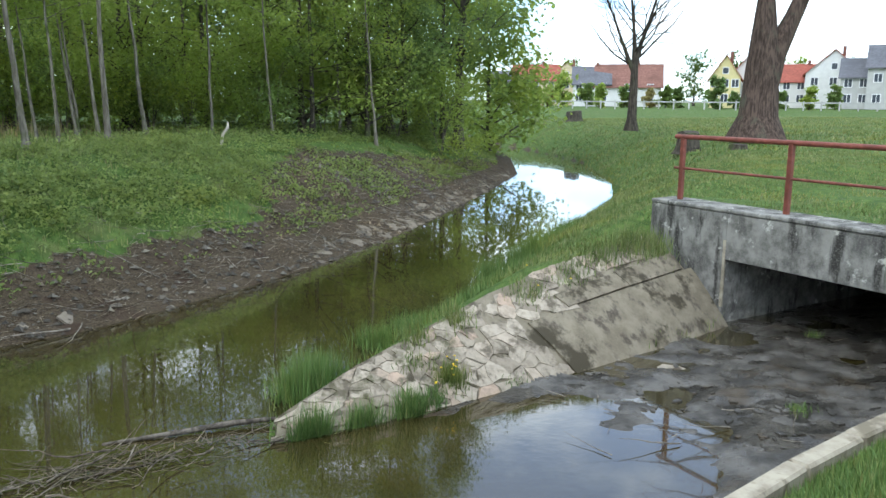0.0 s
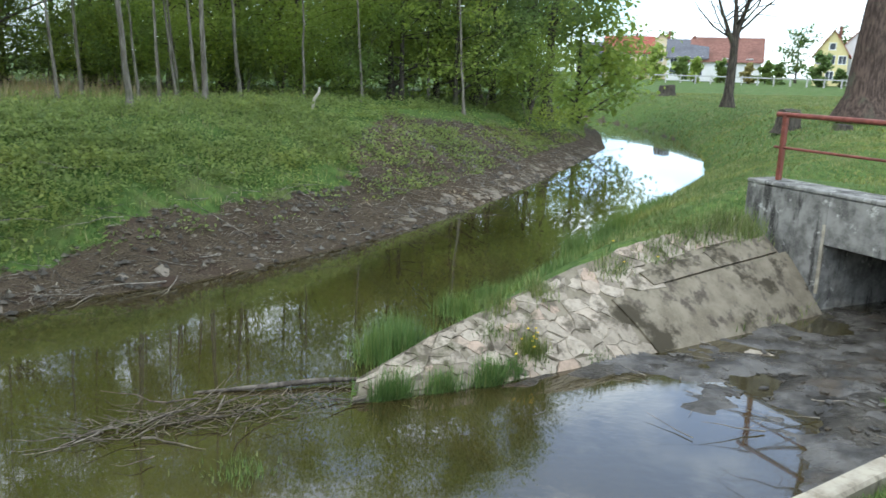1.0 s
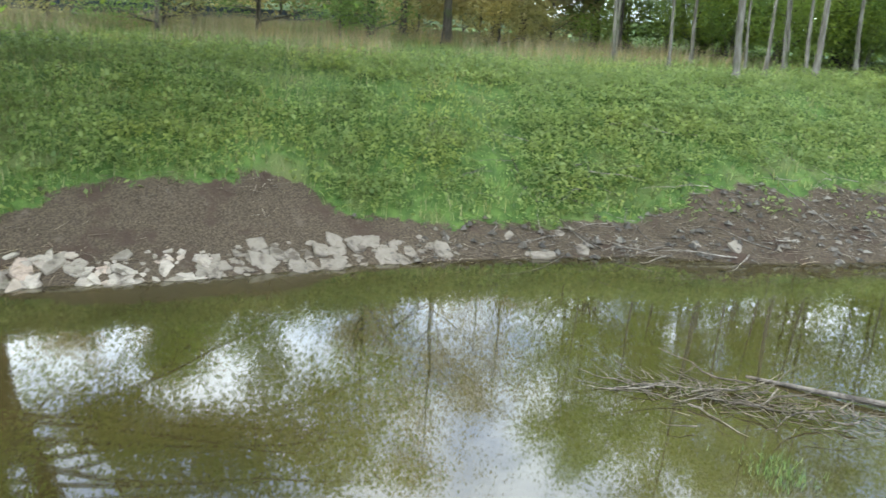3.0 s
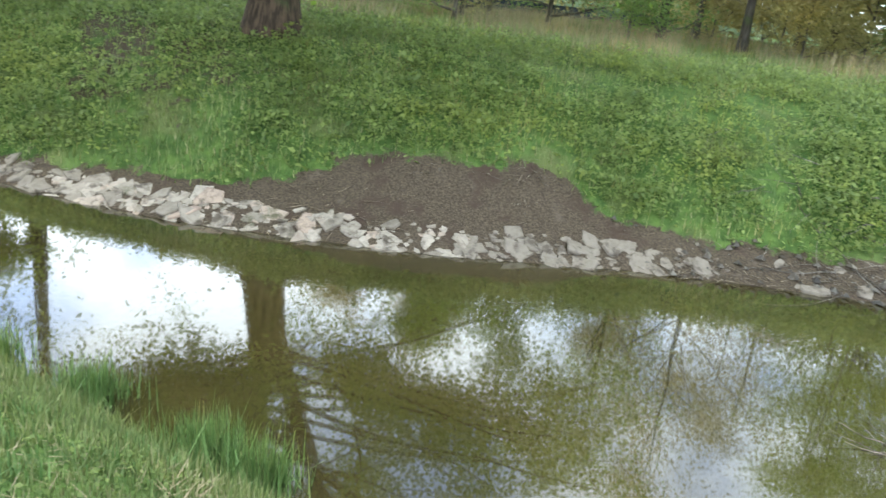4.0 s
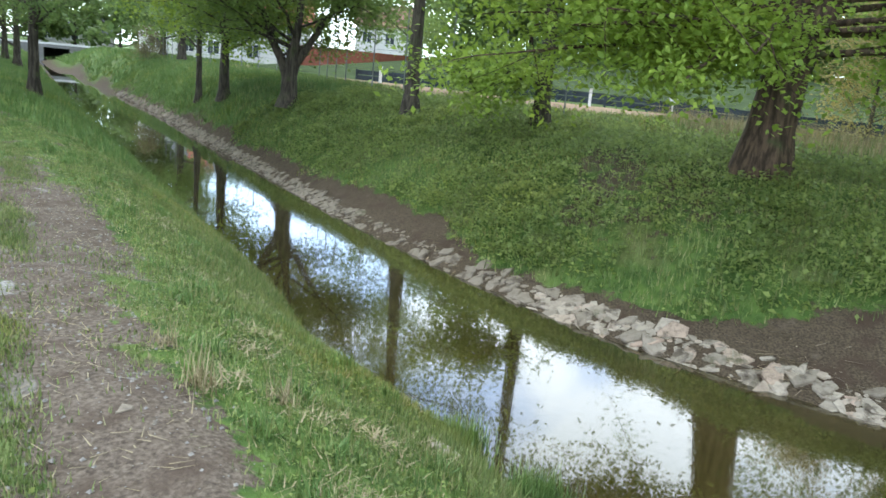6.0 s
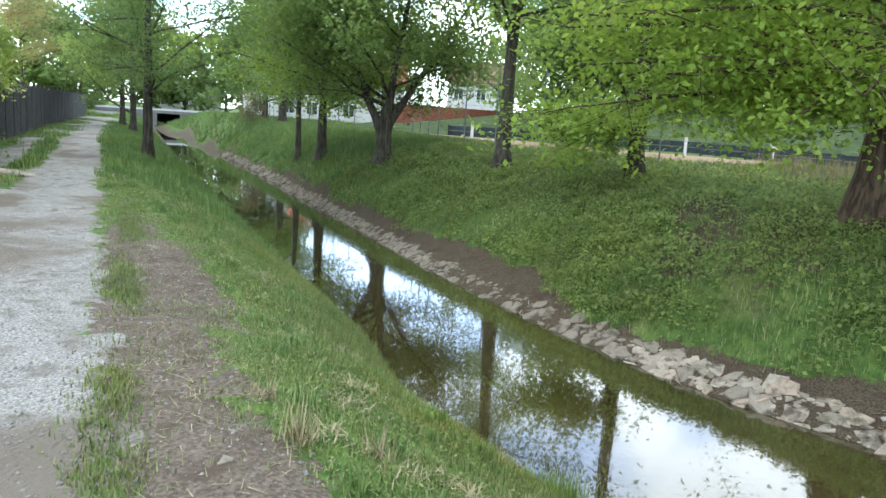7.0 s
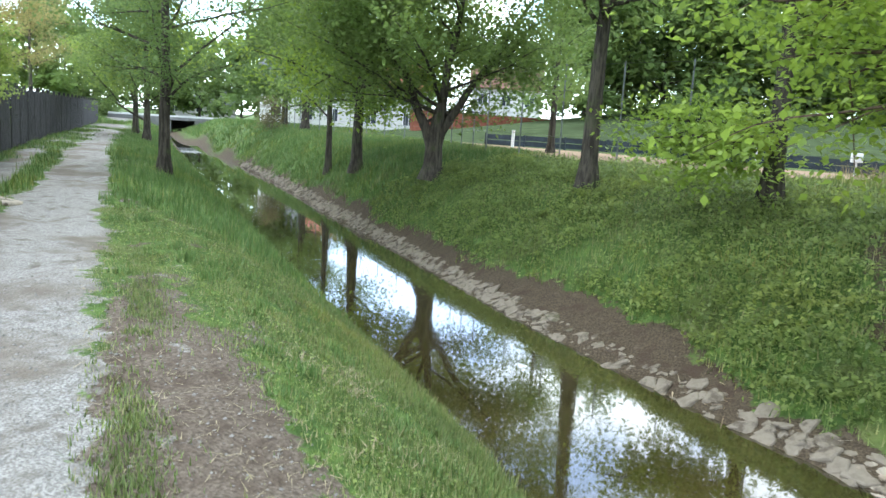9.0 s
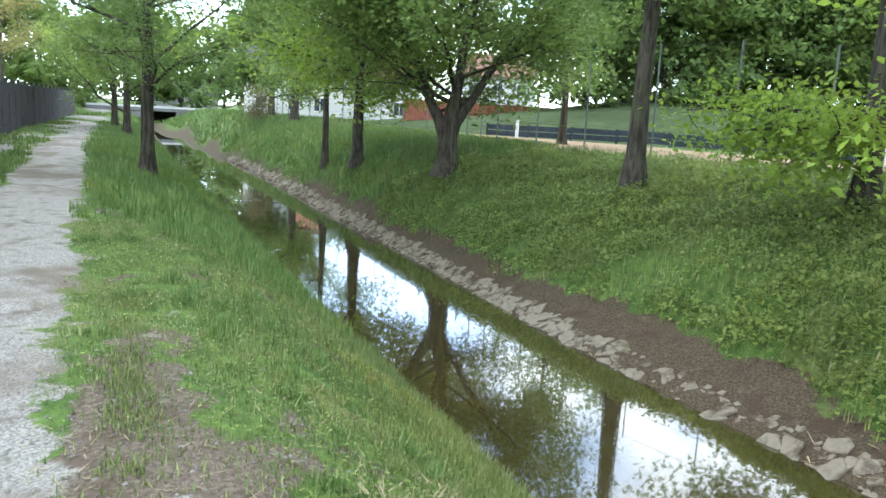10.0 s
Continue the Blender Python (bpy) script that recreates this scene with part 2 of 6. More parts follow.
def part(name, bm, material, parent=None, label="", smooth=False):
    """Links a bmesh as one mesh object under a thing or a part."""
    me = bpy.data.meshes.new(name)
    bm.to_mesh(me)
    bm.free()
    me.materials.append(material)
    if smooth:
        me.polygons.foreach_set("use_smooth", [True] * len(me.polygons))
    return child(name, me, parent, label)


def thing(name, label, category, at=(0, 0, 0), group="", kind=""):
    ob = new(name)
    ob.location = at
    return tagged(ob, label, category, group, kind)


def box(bm, lo, hi, m=None, bevel=0.0):
    made = bmesh.ops.create_cube(bm, size=1.0)["verts"]
    size, mid = Vector(hi) - Vector(lo), (Vector(hi) + Vector(lo)) / 2
    for v in made:
        v.co = Vector((v.co.x * size.x, v.co.y * size.y, v.co.z * size.z)) + mid
    if bevel:
        edges = list({e for v in made for e in v.link_edges})
        made = bmesh.ops.bevel(bm, geom=edges, offset=bevel, segments=1, affect="EDGES")["verts"]
    if m is not None:
        for v in {w for w in made if w.is_valid}:
            v.co = m @ v.co
    return bm


def box_part(name, lo, hi, mat, parent, label="", m=None, bevel=0.0):
    return part(name, box(bmesh.new(), lo, hi, m, bevel), mat, parent, label)


def tubes(lines, most=7):
    """Vertices and faces of tapered tubes along lines of (points, radii)."""
    verts, faces = [], []
    for pts, rad in lines:
        pts = np.asarray(pts, float)
        start = len(verts)
        tang = np.gradient(pts, axis=0)
        tang /= np.linalg.norm(tang, axis=1)[:, None] + 1e-9
        ref = np.array([1.0, 0, 0]) if abs(tang[0][0]) < 0.8 else np.array([0, 1.0, 0])
        u = np.cross(tang, ref)
        u /= np.linalg.norm(u, axis=1)[:, None] + 1e-9
        w = np.cross(tang, u)
        sides = most if rad[0] > 0.03 or most < 5 else max(3, most - 4)
        turn = 2 * math.pi * np.arange(sides) / sides
        ring = pts[:, None] + np.asarray(rad, float)[:, None, None] * (np.cos(turn)[None, :, None] * u[:, None] + np.sin(turn)[None, :, None] * w[:, None])
        verts += ring.reshape(-1, 3).tolist()
        for i in range(len(pts) - 1):
            for k in range(sides):
                a, b = start + i * sides + k, start + i * sides + (k + 1) % sides
                faces.append((a, b, b + sides, a + sides))
        faces.append(tuple(start + (len(pts) - 1) * sides + k for k in range(sides)))
    return verts, faces


# ---------------------------------------------------------------- the lie of the land
FAR_EDGE = np.array([
    (-16, 60.2), (-4, 56.3), (1.5, 53.6), (3.0, 50), (3.4, 43.5), (3.0, 33.7), (1.3, 27.2), (0.4, 23.7), (-0.7, 19.8), (-1.4, 17.7), (-2.3, 15), (-3.1, 13.3),
    (-4.3, 11.2), (-5.0, 10.1), (-5.9, 9.3), (-7.0, 7.3), (-7.7, 5.8), (-8.1, 4.5), (-8.6, 3.1), (-9.3, 1.7), (-10.0, 0.4), (-11.1, -0.9),
    (-12.4, -2.3), (-14.4, -4.2), (-16.8, -6.3), (-20.7, -9.5), (-26, -14.0), (-36.3, -22.6), (-45, -30.3), (-54, -38.6), (-66, -49.0), (-85, -64.6), (-104, -79.6)], float)
NEAR_EDGE = np.array([
    (-104, -82.6), (-85, -67), (-61.5, -47.6), (-33.4, -24.2), (-23.8, -16), (-15.9, -9.3), (-11.6, -5.5), (-10, -4.1), (-8.1, -2.8), (-7.2, -1.75), (-6.3, -0.7),
    (-5.3, 0.05), (-4.6, 0.6), (-3.2, 1.7), (-1.2, 3.1), (0.8, 4.4), (1.97, 5.3), (2.74, 5.96), (3.48, 6.53), (3.98, 6.86), (5.62, 7.95)], float)
CULVERT_IN = np.array([(6.05, 7.97), (12.29, 11.8), (10.23, 15.15), (4.01, 11.33)], float)
APRON_FOOT = np.array([(3.95, 10.85), (3.0, 10.02), (2.1, 9.32), (1.5, 8.84), (0.3, 7.98), (-0.4, 7.5), (-1.1, 6.98), (-1.6, 6.82)], float)
RIGHT_EDGE = np.array([(-1.85, 7.5), (-1.4, 8.7), (-0.8, 10.2), (-0.05, 11.9), (1.0, 14.2), (2.6, 18.2), (4.1, 22), (5.2, 25.2), (6.4, 31.5),
                       (6.7, 40), (5.9, 45.4), (4.7, 51.2), (2.8, 56.0), (-3.5, 59.3), (-16, 63.4)], float)
WATER_POLY = np.concatenate([FAR_EDGE, NEAR_EDGE, CULVERT_IN, APRON_FOOT, RIGHT_EDGE])
PATH_EDGE = np.array([(-95, -82), (-46, -40.0), (-25.5, -22.7), (-18.3, -16.2), (-10.2, -9.1), (-7.2, -6.35), (-4.7, -4.25), (-3.8, -3.4), (-2.9, -2.5),
                      (-0.9, -1.3), (2.0, -0.9), (6, -0.8), (30, -2)], float)
FACE_N, FACE_D = np.array([-0.852, -0.523]), np.array([0.523, -0.852])   # out of the bridge's face, and along it
FACE_P = np.array([3.48, 12.14]) + 0.27 * FACE_N


def line_dist(p, line):
    """Distance of points to an open line."""
    best = np.full(len(p), 1e9)
    for a, b in zip(line[:-1], line[1:]):
        d = b - a
        k = np.clip(((p - a) @ d) / (d @ d), 0, 1)
        best = np.minimum(best, np.hypot(*(p - a - k[:, None] * d).T))
    return best


def inside(p, poly):
    hit = np.zeros(len(p), bool)
    for a, b in zip(poly, np.roll(poly, -1, axis=0)):
        cross = (a[1] > p[:, 1]) != (b[1] > p[:, 1])
        with np.errstate(divide="ignore", invalid="ignore"):
            x = (b[0] - a[0]) * (p[:, 1] - a[1]) / (b[1] - a[1]) + a[0]
        hit ^= cross & (p[:, 0] < x)
    return hit


def smooth01(v, lo, hi):
    k = np.clip((v - lo) / (hi - lo), 0, 1)
    return k * k * (3 - 2 * k)


def waves(p, scale, seed):
    """Cheap smooth unevenness, about -1 to 1."""
    x, y = p[:, 0] * scale + seed * 7.3, p[:, 1] * scale - seed * 3.1
    return (np.sin(x + 1.7 * np.sin(0.6 * y + seed)) * np.cos(1.2 * y + 1.3 * np.sin(0.7 * x)) + 0.5 * np.sin(2.3 * x - 1.1 * y + seed) + 0.3 * np.sin(4.1 * y + 2.6 * x)) / 1.6


def land(p):
    """Heights and cover masks at points of the plan."""
    p = np.asarray(p, float).reshape(-1, 2)
    x, y = p.T
    d_far, d_near = line_dist(p, FAR_EDGE), line_dist(p, NEAR_EDGE)
    d_foot, d_right = line_dist(p, np.concatenate([CULVERT_IN[2:], APRON_FOOT])), line_dist(p, RIGHT_EDGE)
    d_in = line_dist(p, np.concatenate([NEAR_EDGE[-1:], CULVERT_IN[:3]]))
    wet = inside(p, WATER_POLY)
    rough = 0.05 * waves(p, 1.1, 1) + 0.03 * waves(p, 3.1, 2)
    near_any = np.minimum(np.minimum(d_near, d_right), np.minimum(d_foot, d_in))
    s = np.minimum(d_far, near_any)
    far_side = d_far < near_any
    # opposite bank: stones at its toe, a bare slope, then a grassy plateau
    s_far = np.where(s < 12, s * np.interp(y, [-14, -4], [1.55, 1.0]), s)
    z_far = np.interp(s_far, [0, 0.25, 0.6, 1.2, 2.0, 3.0, 4.0, 5.0, 7.0, 14, 60, 400], [-0.06, 0.08, 0.20, 0.55, 1.08, 1.56, 1.92, 2.10, 2.18, 2.16, 2.1, 2.05])
    z_far *= np.interp(y, [-5, -1, 2, 10, 40], [1.05, 1.02, 1.0, 0.93, 0.90])
    # near bank below the path
    z_near = np.interp(s, [0, 0.3, 1.1, 2.0, 2.7, 3.4, 8, 60], [-0.06, 0.22, 0.85, 1.32, 1.50, 1.55, 1.56, 1.7])
    z_near = z_near + 0.12 * smooth01(-y, 8.5, 15.0) * smooth01(s, 1.6, 3.0)
    # lawn beyond the bridge
    z_lawn = np.interp(s, [0, 0.3, 1.2, 2.6, 4.0, 9, 25, 120], [-0.06, 0.25, 0.75, 1.35, 1.62, 1.72, 1.95, 2.05])
    behind, along = (p - FACE_P) @ -FACE_N, (p - FACE_P) @ FACE_D
    deck = smooth01(behind, 0.0, 0.25) * smooth01(along, -0.35, 0.0)
    z_lawn = z_lawn * (1 - deck) + np.maximum(z_lawn, np.interp(s, [0.0, 0.30], [0.0, 1.58])) * deck
    spit = smooth01(-behind, -0.1, 0.3) * (np.minimum(d_foot, d_right) < d_near)
    z_lawn = z_lawn * (1 - spit) + np.minimum(np.interp(s, [0, 0.25, 1.2, 2.0], [-0.10, 0.04, 0.66, 1.0]), z_lawn + 0.2) * spit
    lawn_side = np.minimum(d_right, np.minimum(d_foot, d_in)) < d_near
    z = np.where(far_side, z_far, np.where(lawn_side, z_lawn, z_near))
    z = z + rough * smooth01(s, 0.1, 1.5)
    # bed of the canal, and the mud bar in front of the culvert
    bed = -0.5 * smooth01(s, 0, 0.9) - 0.05
    q = (p - np.array([4.2, 9.3])) @ -FACE_N
    side = np.abs((p - np.array([4.2, 9.3])) @ FACE_D)
    pocket = smooth01(q, -7.2, -3.0) * smooth01(-side, -3.2, -1.6)
    bar = -0.048 + 0.075 * smooth01(q, -4.2, -0.5) + 0.055 * waves(p, 1.7, 4) + 0.03 * waves(p, 4.1, 5)
    near_kerb = smooth01(-line_dist(p, NEAR_EDGE[-6:]), -1.5, -0.1) * 0.07
    near_kerb = near_kerb + smooth01(-d_foot, -0.75, -0.05) * (0.075 * smooth01(-x, -2.0, -0.8) - 0.03 * smooth01(x, 1.6, 2.6))
    bed = bed * (1 - pocket) + (bar + near_kerb) * pocket
    z = np.where(wet, bed, z)
    # covers
    edge_noise = 0.35 * waves(p, 0.9, 6) + 0.2 * waves(p, 2.7, 7) + 0.16 * waves(p, 6.1, 41)
    bare_top = np.interp(y, [-60, -40, -31, -27, -6, -4.6, -1.5, 1.3, 2.1, 3.6, 5.4, 6.3, 8.6, 10.3, 11.4, 15.6, 17.5, 22, 28, 40], [0.45, 0.45, 0.45, 0.5, 0.8, 1.1, 0.65, 0.95, 1.2, 1.75, 1.75, 0.85, 0.65, 0.95, 1.45, 1.5, 2.6, 4.2, 2.0, 0.8])
    soil = np.where(far_side, 1 - smooth01(s + np.interp(y, [7, 12], [0.5, 1.0]) * edge_noise, bare_top - 0.3, bare_top + 0.4), 0)
    worn = np.hypot((x + 15.3) / 1.7, (y - 0.1) / 0.9)
    soil = np.maximum(soil, np.where(far_side, 0.62 * smooth01(-worn - 0.6 * edge_noise, -1.2, -0.5), 0))
    shade = np.hypot((x + 13.6) / 2.4, (y - 1.0) / 2.6)
    soil = np.maximum(soil, np.where(far_side & (s > 1.5), 0.45 * smooth01(-shade - 0.7 * edge_noise, -1.2, -0.3), 0))
    path_d = line_dist(p, PATH_EDGE)
    left_of = path_side(p)
    strip = (~left_of) & (path_d < 1.35)
    soil = np.maximum(soil, np.where(strip, smooth01(-path_d - 0.8 * edge_noise, -1.5, -0.55) * smooth01(path_d + edge_noise * 0.6, -0.2, 0.25) * smooth01(x + 1.6 * edge_noise, -11.5, -7.0), 0))
    soil = np.maximum(soil, np.where(~far_side & ~lawn_side, 1 - smooth01(s, 0.05, 0.25), 0))
    blotch = waves(p, 1.3, 51) + 0.6 * waves(p, 3.7, 52)
    soil = np.maximum(soil, np.where(~far_side & ~lawn_side & (s > 0.5), 0.5 * smooth01(blotch, 0.45, 0.95), 0))
    soil = np.maximum(soil, wet * 1.0)
    over = np.where(left_of, path_d, -path_d)
    gravel = smooth01(over + 0.25 * edge_noise, -0.42, 0.3) * np.where(left_of, smooth01(-path_d - 0.25 * edge_noise, -2.6, -2.1), 1)
    gravel = gravel * (1 - 0.95 * left_of * smooth01(-np.abs(path_d - 1.45 - 0.4 * edge_noise), -0.42, -0.12) * smooth01(-x, 9.0, 11.5))
    gravel = np.maximum(gravel, np.where(strip & (path_d > 0.2), 0.17, 0.0))
    mud = np.where(wet, pocket, 0)
    return z, np.clip(soil, 0, 1), np.clip(gravel, 0, 1), np.clip(mud, 0, 1), s, far_side, lawn_side, wet


def path_side(p):
    """True on the side of the path's edge away from the canal."""
    best, side = np.full(len(p), 1e9), np.zeros(len(p), bool)
    for a, b in zip(PATH_EDGE[:-1], PATH_EDGE[1:]):
        d = b - a
        k = np.clip(((p - a) @ d) / (d @ d), 0, 1)
        off = p - a - k[:, None] * d
        dist = np.hypot(*off.T)
        cross = d[0] * (p[:, 1] - a[1]) - d[1] * (p[:, 0] - a[0])
        closer = dist < best
        best, side = np.where(closer, dist, best), np.where(closer, cross < 0, side)
    return side


class Lookup:
    """The land sampled once on the ground's own grid, for quick questions while things are set on it."""

    def fill(self, gx, gy, layers):
        self.gx, self.gy = gx, gy
        self.layers = [np.asarray(v, np.float32).reshape(len(gy), len(gx)) for v in layers]

    def at(self, p):
        p = np.asarray(p, float).reshape(-1, 2)
        i = np.clip(np.searchsorted(self.gx, p[:, 0]) - 1, 0, len(self.gx) - 2)
        j = np.clip(np.searchsorted(self.gy, p[:, 1]) - 1, 0, len(self.gy) - 2)
        u = (p[:, 0] - self.gx[i]) / (self.gx[i + 1] - self.gx[i])
        v = (p[:, 1] - self.gy[j]) / (self.gy[j + 1] - self.gy[j])
        out = [(a[j, i] * (1 - u) + a[j, i + 1] * u) * (1 - v) + (a[j + 1, i] * (1 - u) + a[j + 1, i + 1] * u) * v for a in self.layers]
        return out[:5] + [q > 0.5 for q in out[5:]]


LAND = Lookup()


def height(x, y):
    return float(LAND.at([(x, y)])[0][0])


def spaced(lo, hi, step, reach):
    """Even steps in the middle, growing ones outwards."""
    mid = np.arange(lo, hi + step, step)
    out, d, left, right = step, step, [], []
    while out < reach:
        d *= 1.065
        out += d
        left.append(lo - out)
        right.append(mid[-1] + out)
    return np.concatenate([left[::-1], mid, right])


def build_ground():
    gx, gy = spaced(-18, 7, 0.17, 1500), spaced(-12, 20, 0.17, 1500)
    xx, yy = np.meshgrid(gx, gy)
    p = np.stack([xx.ravel(), yy.ravel()], 1)
    layers = land(p)
    z, soil, gravel, mud = layers[:4]
    LAND.fill(gx, gy, layers)
    nx, ny = len(gx), len(gy)
    i = (np.arange(ny - 1)[:, None] * nx + np.arange(nx - 1)).ravel()
    quads = np.stack([i, i + 1, i + 1 + nx, i + nx], 1)
    me = bpy.data.meshes.new("ground")
    me.vertices.add(len(p))
    me.vertices.foreach_set("co", np.column_stack([p, z]).astype(np.float32).ravel())
    me.loops.add(quads.size)
    me.loops.foreach_set("vertex_index", quads.astype(np.int32).ravel())
    me.polygons.add(len(quads))
    me.polygons.foreach_set("loop_start", np.arange(0, quads.size, 4, dtype=np.int32))
    me.polygons.foreach_set("use_smooth", np.ones(len(quads), bool))
    for key, values in (("soil", soil), ("gravel", gravel), ("mud", mud)):
        a = me.attributes.new(key, "FLOAT", "POINT")
        a.data.foreach_set("value", values.astype(np.float32))
    me.materials.append(M_GROUND)
    me.update(calc_edges=True)
    tagged(new("ground", me), "grassy canal banks with bare soil and a gravel path", "ground", kind="structure")


build_ground()
bm = bmesh.new()
vs = [bm.verts.new((*c, 0.0)) for c in ((-112, -90), (14, -90), (14, 80), (-112, 80))]
bm.faces.new(vs)
tagged(part("water", bm, M_WATER), "still murky olive-brown canal water", "water", kind="structure")


# ---------------------------------------------------------------- culvert bridge, railing, revetment, kerb
# in the bridge's own frame: X along the face, Y into the bridge
M_FACE = Matrix(((FACE_D[0], -FACE_N[0], 0, FACE_P[0]), (FACE_D[1], -FACE_N[1], 0, FACE_P[1]), (0, 0, 1, 0), (0, 0, 0, 1)))
OPEN_L, OPEN_R, OPEN_TOP = 1.22, 4.65, 0.93


def build_bridge():
    bridge = thing("culvert_bridge", "low weathered concrete culvert bridge with a grassed deck", "bridge")
    bm = bmesh.new()
    box(bm, (OPEN_L + 0.002, 0.0, OPEN_TOP + 0.01), (7.5, 0.50, 1.60), M_FACE, 0.012)
    part("parapet_beam", bm, M_CONCRETE, bridge)
    bm = bmesh.new()
    box(bm, (-0.22, -0.015, 1.605), (7.5, 0.54, 1.665), M_FACE, 0.015)
    part("coping", bm, M_CONCRETE, bridge)
    bm = bmesh.new()
    box(bm, (OPEN_L + 0.003, 0.06, OPEN_TOP), (OPEN_R, 7.6, 1.3), M_FACE)
    part("deck_slab", bm, M_CONCRETE, bridge)
    bm = bmesh.new()
    box(bm, (-0.22, 0.0, -0.6), (OPEN_L, 0.55, 1.60), M_FACE, 0.010)
    box(bm, (OPEN_L - 0.5, 0.55, -0.6), (OPEN_L, 7.6, 1.3), M_FACE)
    part("abutment", bm, M_CONCRETE, bridge)
    bm = bmesh.new()
    box(bm, (OPEN_R, 0.004, -0.6), (7.5, 0.55, OPEN_TOP), M_FACE, 0.012)
    box(bm, (OPEN_R, 0.55, -0.6), (OPEN_R + 0.5, 7.6, 1.3), M_FACE)
    part("abutment", bm, M_CONCRETE, bridge)
    bm = bmesh.new()
    box(bm, (OPEN_L, 7.5, -0.6), (OPEN_R, 7.7, 1.3), M_FACE)
    part("end_wall", bm, M_CONCRETE, bridge)
    part("lime_streak", box(bmesh.new(), (OPEN_L - 0.035, -0.006, 0.25), (OPEN_L + 0.012, 0.03, 1.22), M_FACE, 0.004), M_KERB, bridge, "pale lime streak down the joint")
    # soil and turf on the deck
    nx, ny = 50, 48
    verts, faces = [], []
    for j in range(ny):
        for i in range(nx):
            v = M_FACE @ Vector((0.0 + 7.4 * i / (nx - 1), 0.52 + 7.6 * j / (ny - 1), 0))
            verts.append((v.x, v.y, 1.60 + 0.03 * math.sin(v.x * 2.1 + v.y) + 0.02 * math.sin(v.y * 3.7) + 0.02 * j / ny))
            if i and j:
                a = j * nx + i
                faces.append((a - nx - 1, a - nx, a, a - 1))
    tagged(new("deck_turf", mesh_from("deck_turf", verts, faces, M_GROUND, True)), "mown grass turf on the bridge deck", "turf", kind="structure")

    rail = thing("railing", "rust-red painted tubular steel railing on the bridge coping", "railing")
    for k in range(5):
        bm = bmesh.new()
        box(bm, (-0.035, -0.035, 1.66), (0.035, 0.035, 2.60), M_FACE @ Matrix.Translation((0.10 + 1.85 * k, 0.27, 0)), 0.008)
        part("post", bm, M_RUST, rail)
    for name, z, r in (("top_rail", 2.615, 0.036), ("mid_rail", 2.14, 0.020)):
        a, b = M_FACE @ Vector((-0.05, 0.27, z)), M_FACE @ Vector((7.6, 0.27, z))
        verts, faces = tubes([([a, a.lerp(b, 0.5), b], [r] * 3)], 10)
        child(name, mesh_from(name, verts, faces, M_RUST, True), rail)


build_bridge()


# the spit: a sloping face between the foot line and the ridge line, part concrete slab, part stone pitching
FOOT = [Vector((-1.66, 6.76, -0.03)), Vector((-0.40, 7.46, -0.03)), Vector((0.30, 7.94, -0.03)), Vector((1.50, 8.80, -0.03)), Vector((3.0, 9.98, -0.03)), Vector((3.97, 10.83, -0.03))]
RIDGE = [Vector((-1.66, 7.02, 0.14)), Vector((-0.95, 7.72, 0.40)), Vector((-0.29, 8.43, 0.56)), Vector((0.55, 9.35, 0.76)), Vector((1.75, 10.50, 0.94)), Vector((3.25, 11.75, 1.12))]
SPIT_LEN, SPIT_WID = 6.9, 1.25


def spit_face(a, b, lift=0.0):
    """A point of the face: a metres along it from the tip, b metres up it."""
    f, v = min(max(a / SPIT_LEN, 0), 1) * 5, b / SPIT_WID
    i = min(4, int(f))
    p, q = FOOT[i].lerp(FOOT[i + 1], f - i), RIDGE[i].lerp(RIDGE[i + 1], f - i)
    n = (FOOT[i + 1] - FOOT[i]).cross(q - p).normalized()
    return p.lerp(q, v) + n * (lift + 0.06 * math.sin(math.pi * min(max(v, 0), 1)))


def spit_slab(name, a0, a1, b0, b1, nu, nv, lift, parent):
    bm = bmesh.new()
    top = [[bm.verts.new(spit_face(a0 + (a1 - a0) * i / nu, b0 + (b1 - b0) * j / nv, lift + 0.012 * noise.noise((i * 0.9, j * 0.8, 3.3)))) for i in range(nu + 1)] for j in range(nv + 1)]
    low = [[bm.verts.new(spit_face(a0 + (a1 - a0) * i / nu, b0 + (b1 - b0) * j / nv, lift - 0.16)) for i in range(nu + 1)] for j in range(nv + 1)]
    for j in range(nv):
        for i in range(nu):
            bm.faces.new((top[j][i], top[j][i + 1], top[j + 1][i + 1], top[j + 1][i]))
    ring = lambda g: [g[0][i] for i in range(nu)] + [g[j][nu] for j in range(nv)] + [g[nv][i] for i in range(nu, 0, -1)] + [g[j][0] for j in range(nv, 0, -1)]
    a, b = ring(top), ring(low)
    for i in range(len(a)):
        k = (i + 1) % len(a)
        bm.faces.new((a[i], b[i], b[k], a[k]))
    bmesh.ops.recalc_face_normals(bm, faces=bm.faces)
    part(name, bm, M_SLAB, parent)


slab = thing("revetment_slab", "cracked sloping concrete revetment slab beside the culvert", "slab")
spit_slab("lower_slab", 4.15, 6.9, 0.0, 0.78, 16, 6, 0.02, slab)
spit_slab("upper_slab", 4.75, 5.75, 0.80, 1.00, 8, 2, 0.035, slab)
spit_slab("upper_slab", 5.77, 6.75, 0.80, 1.02, 8, 2, 0.03, slab)


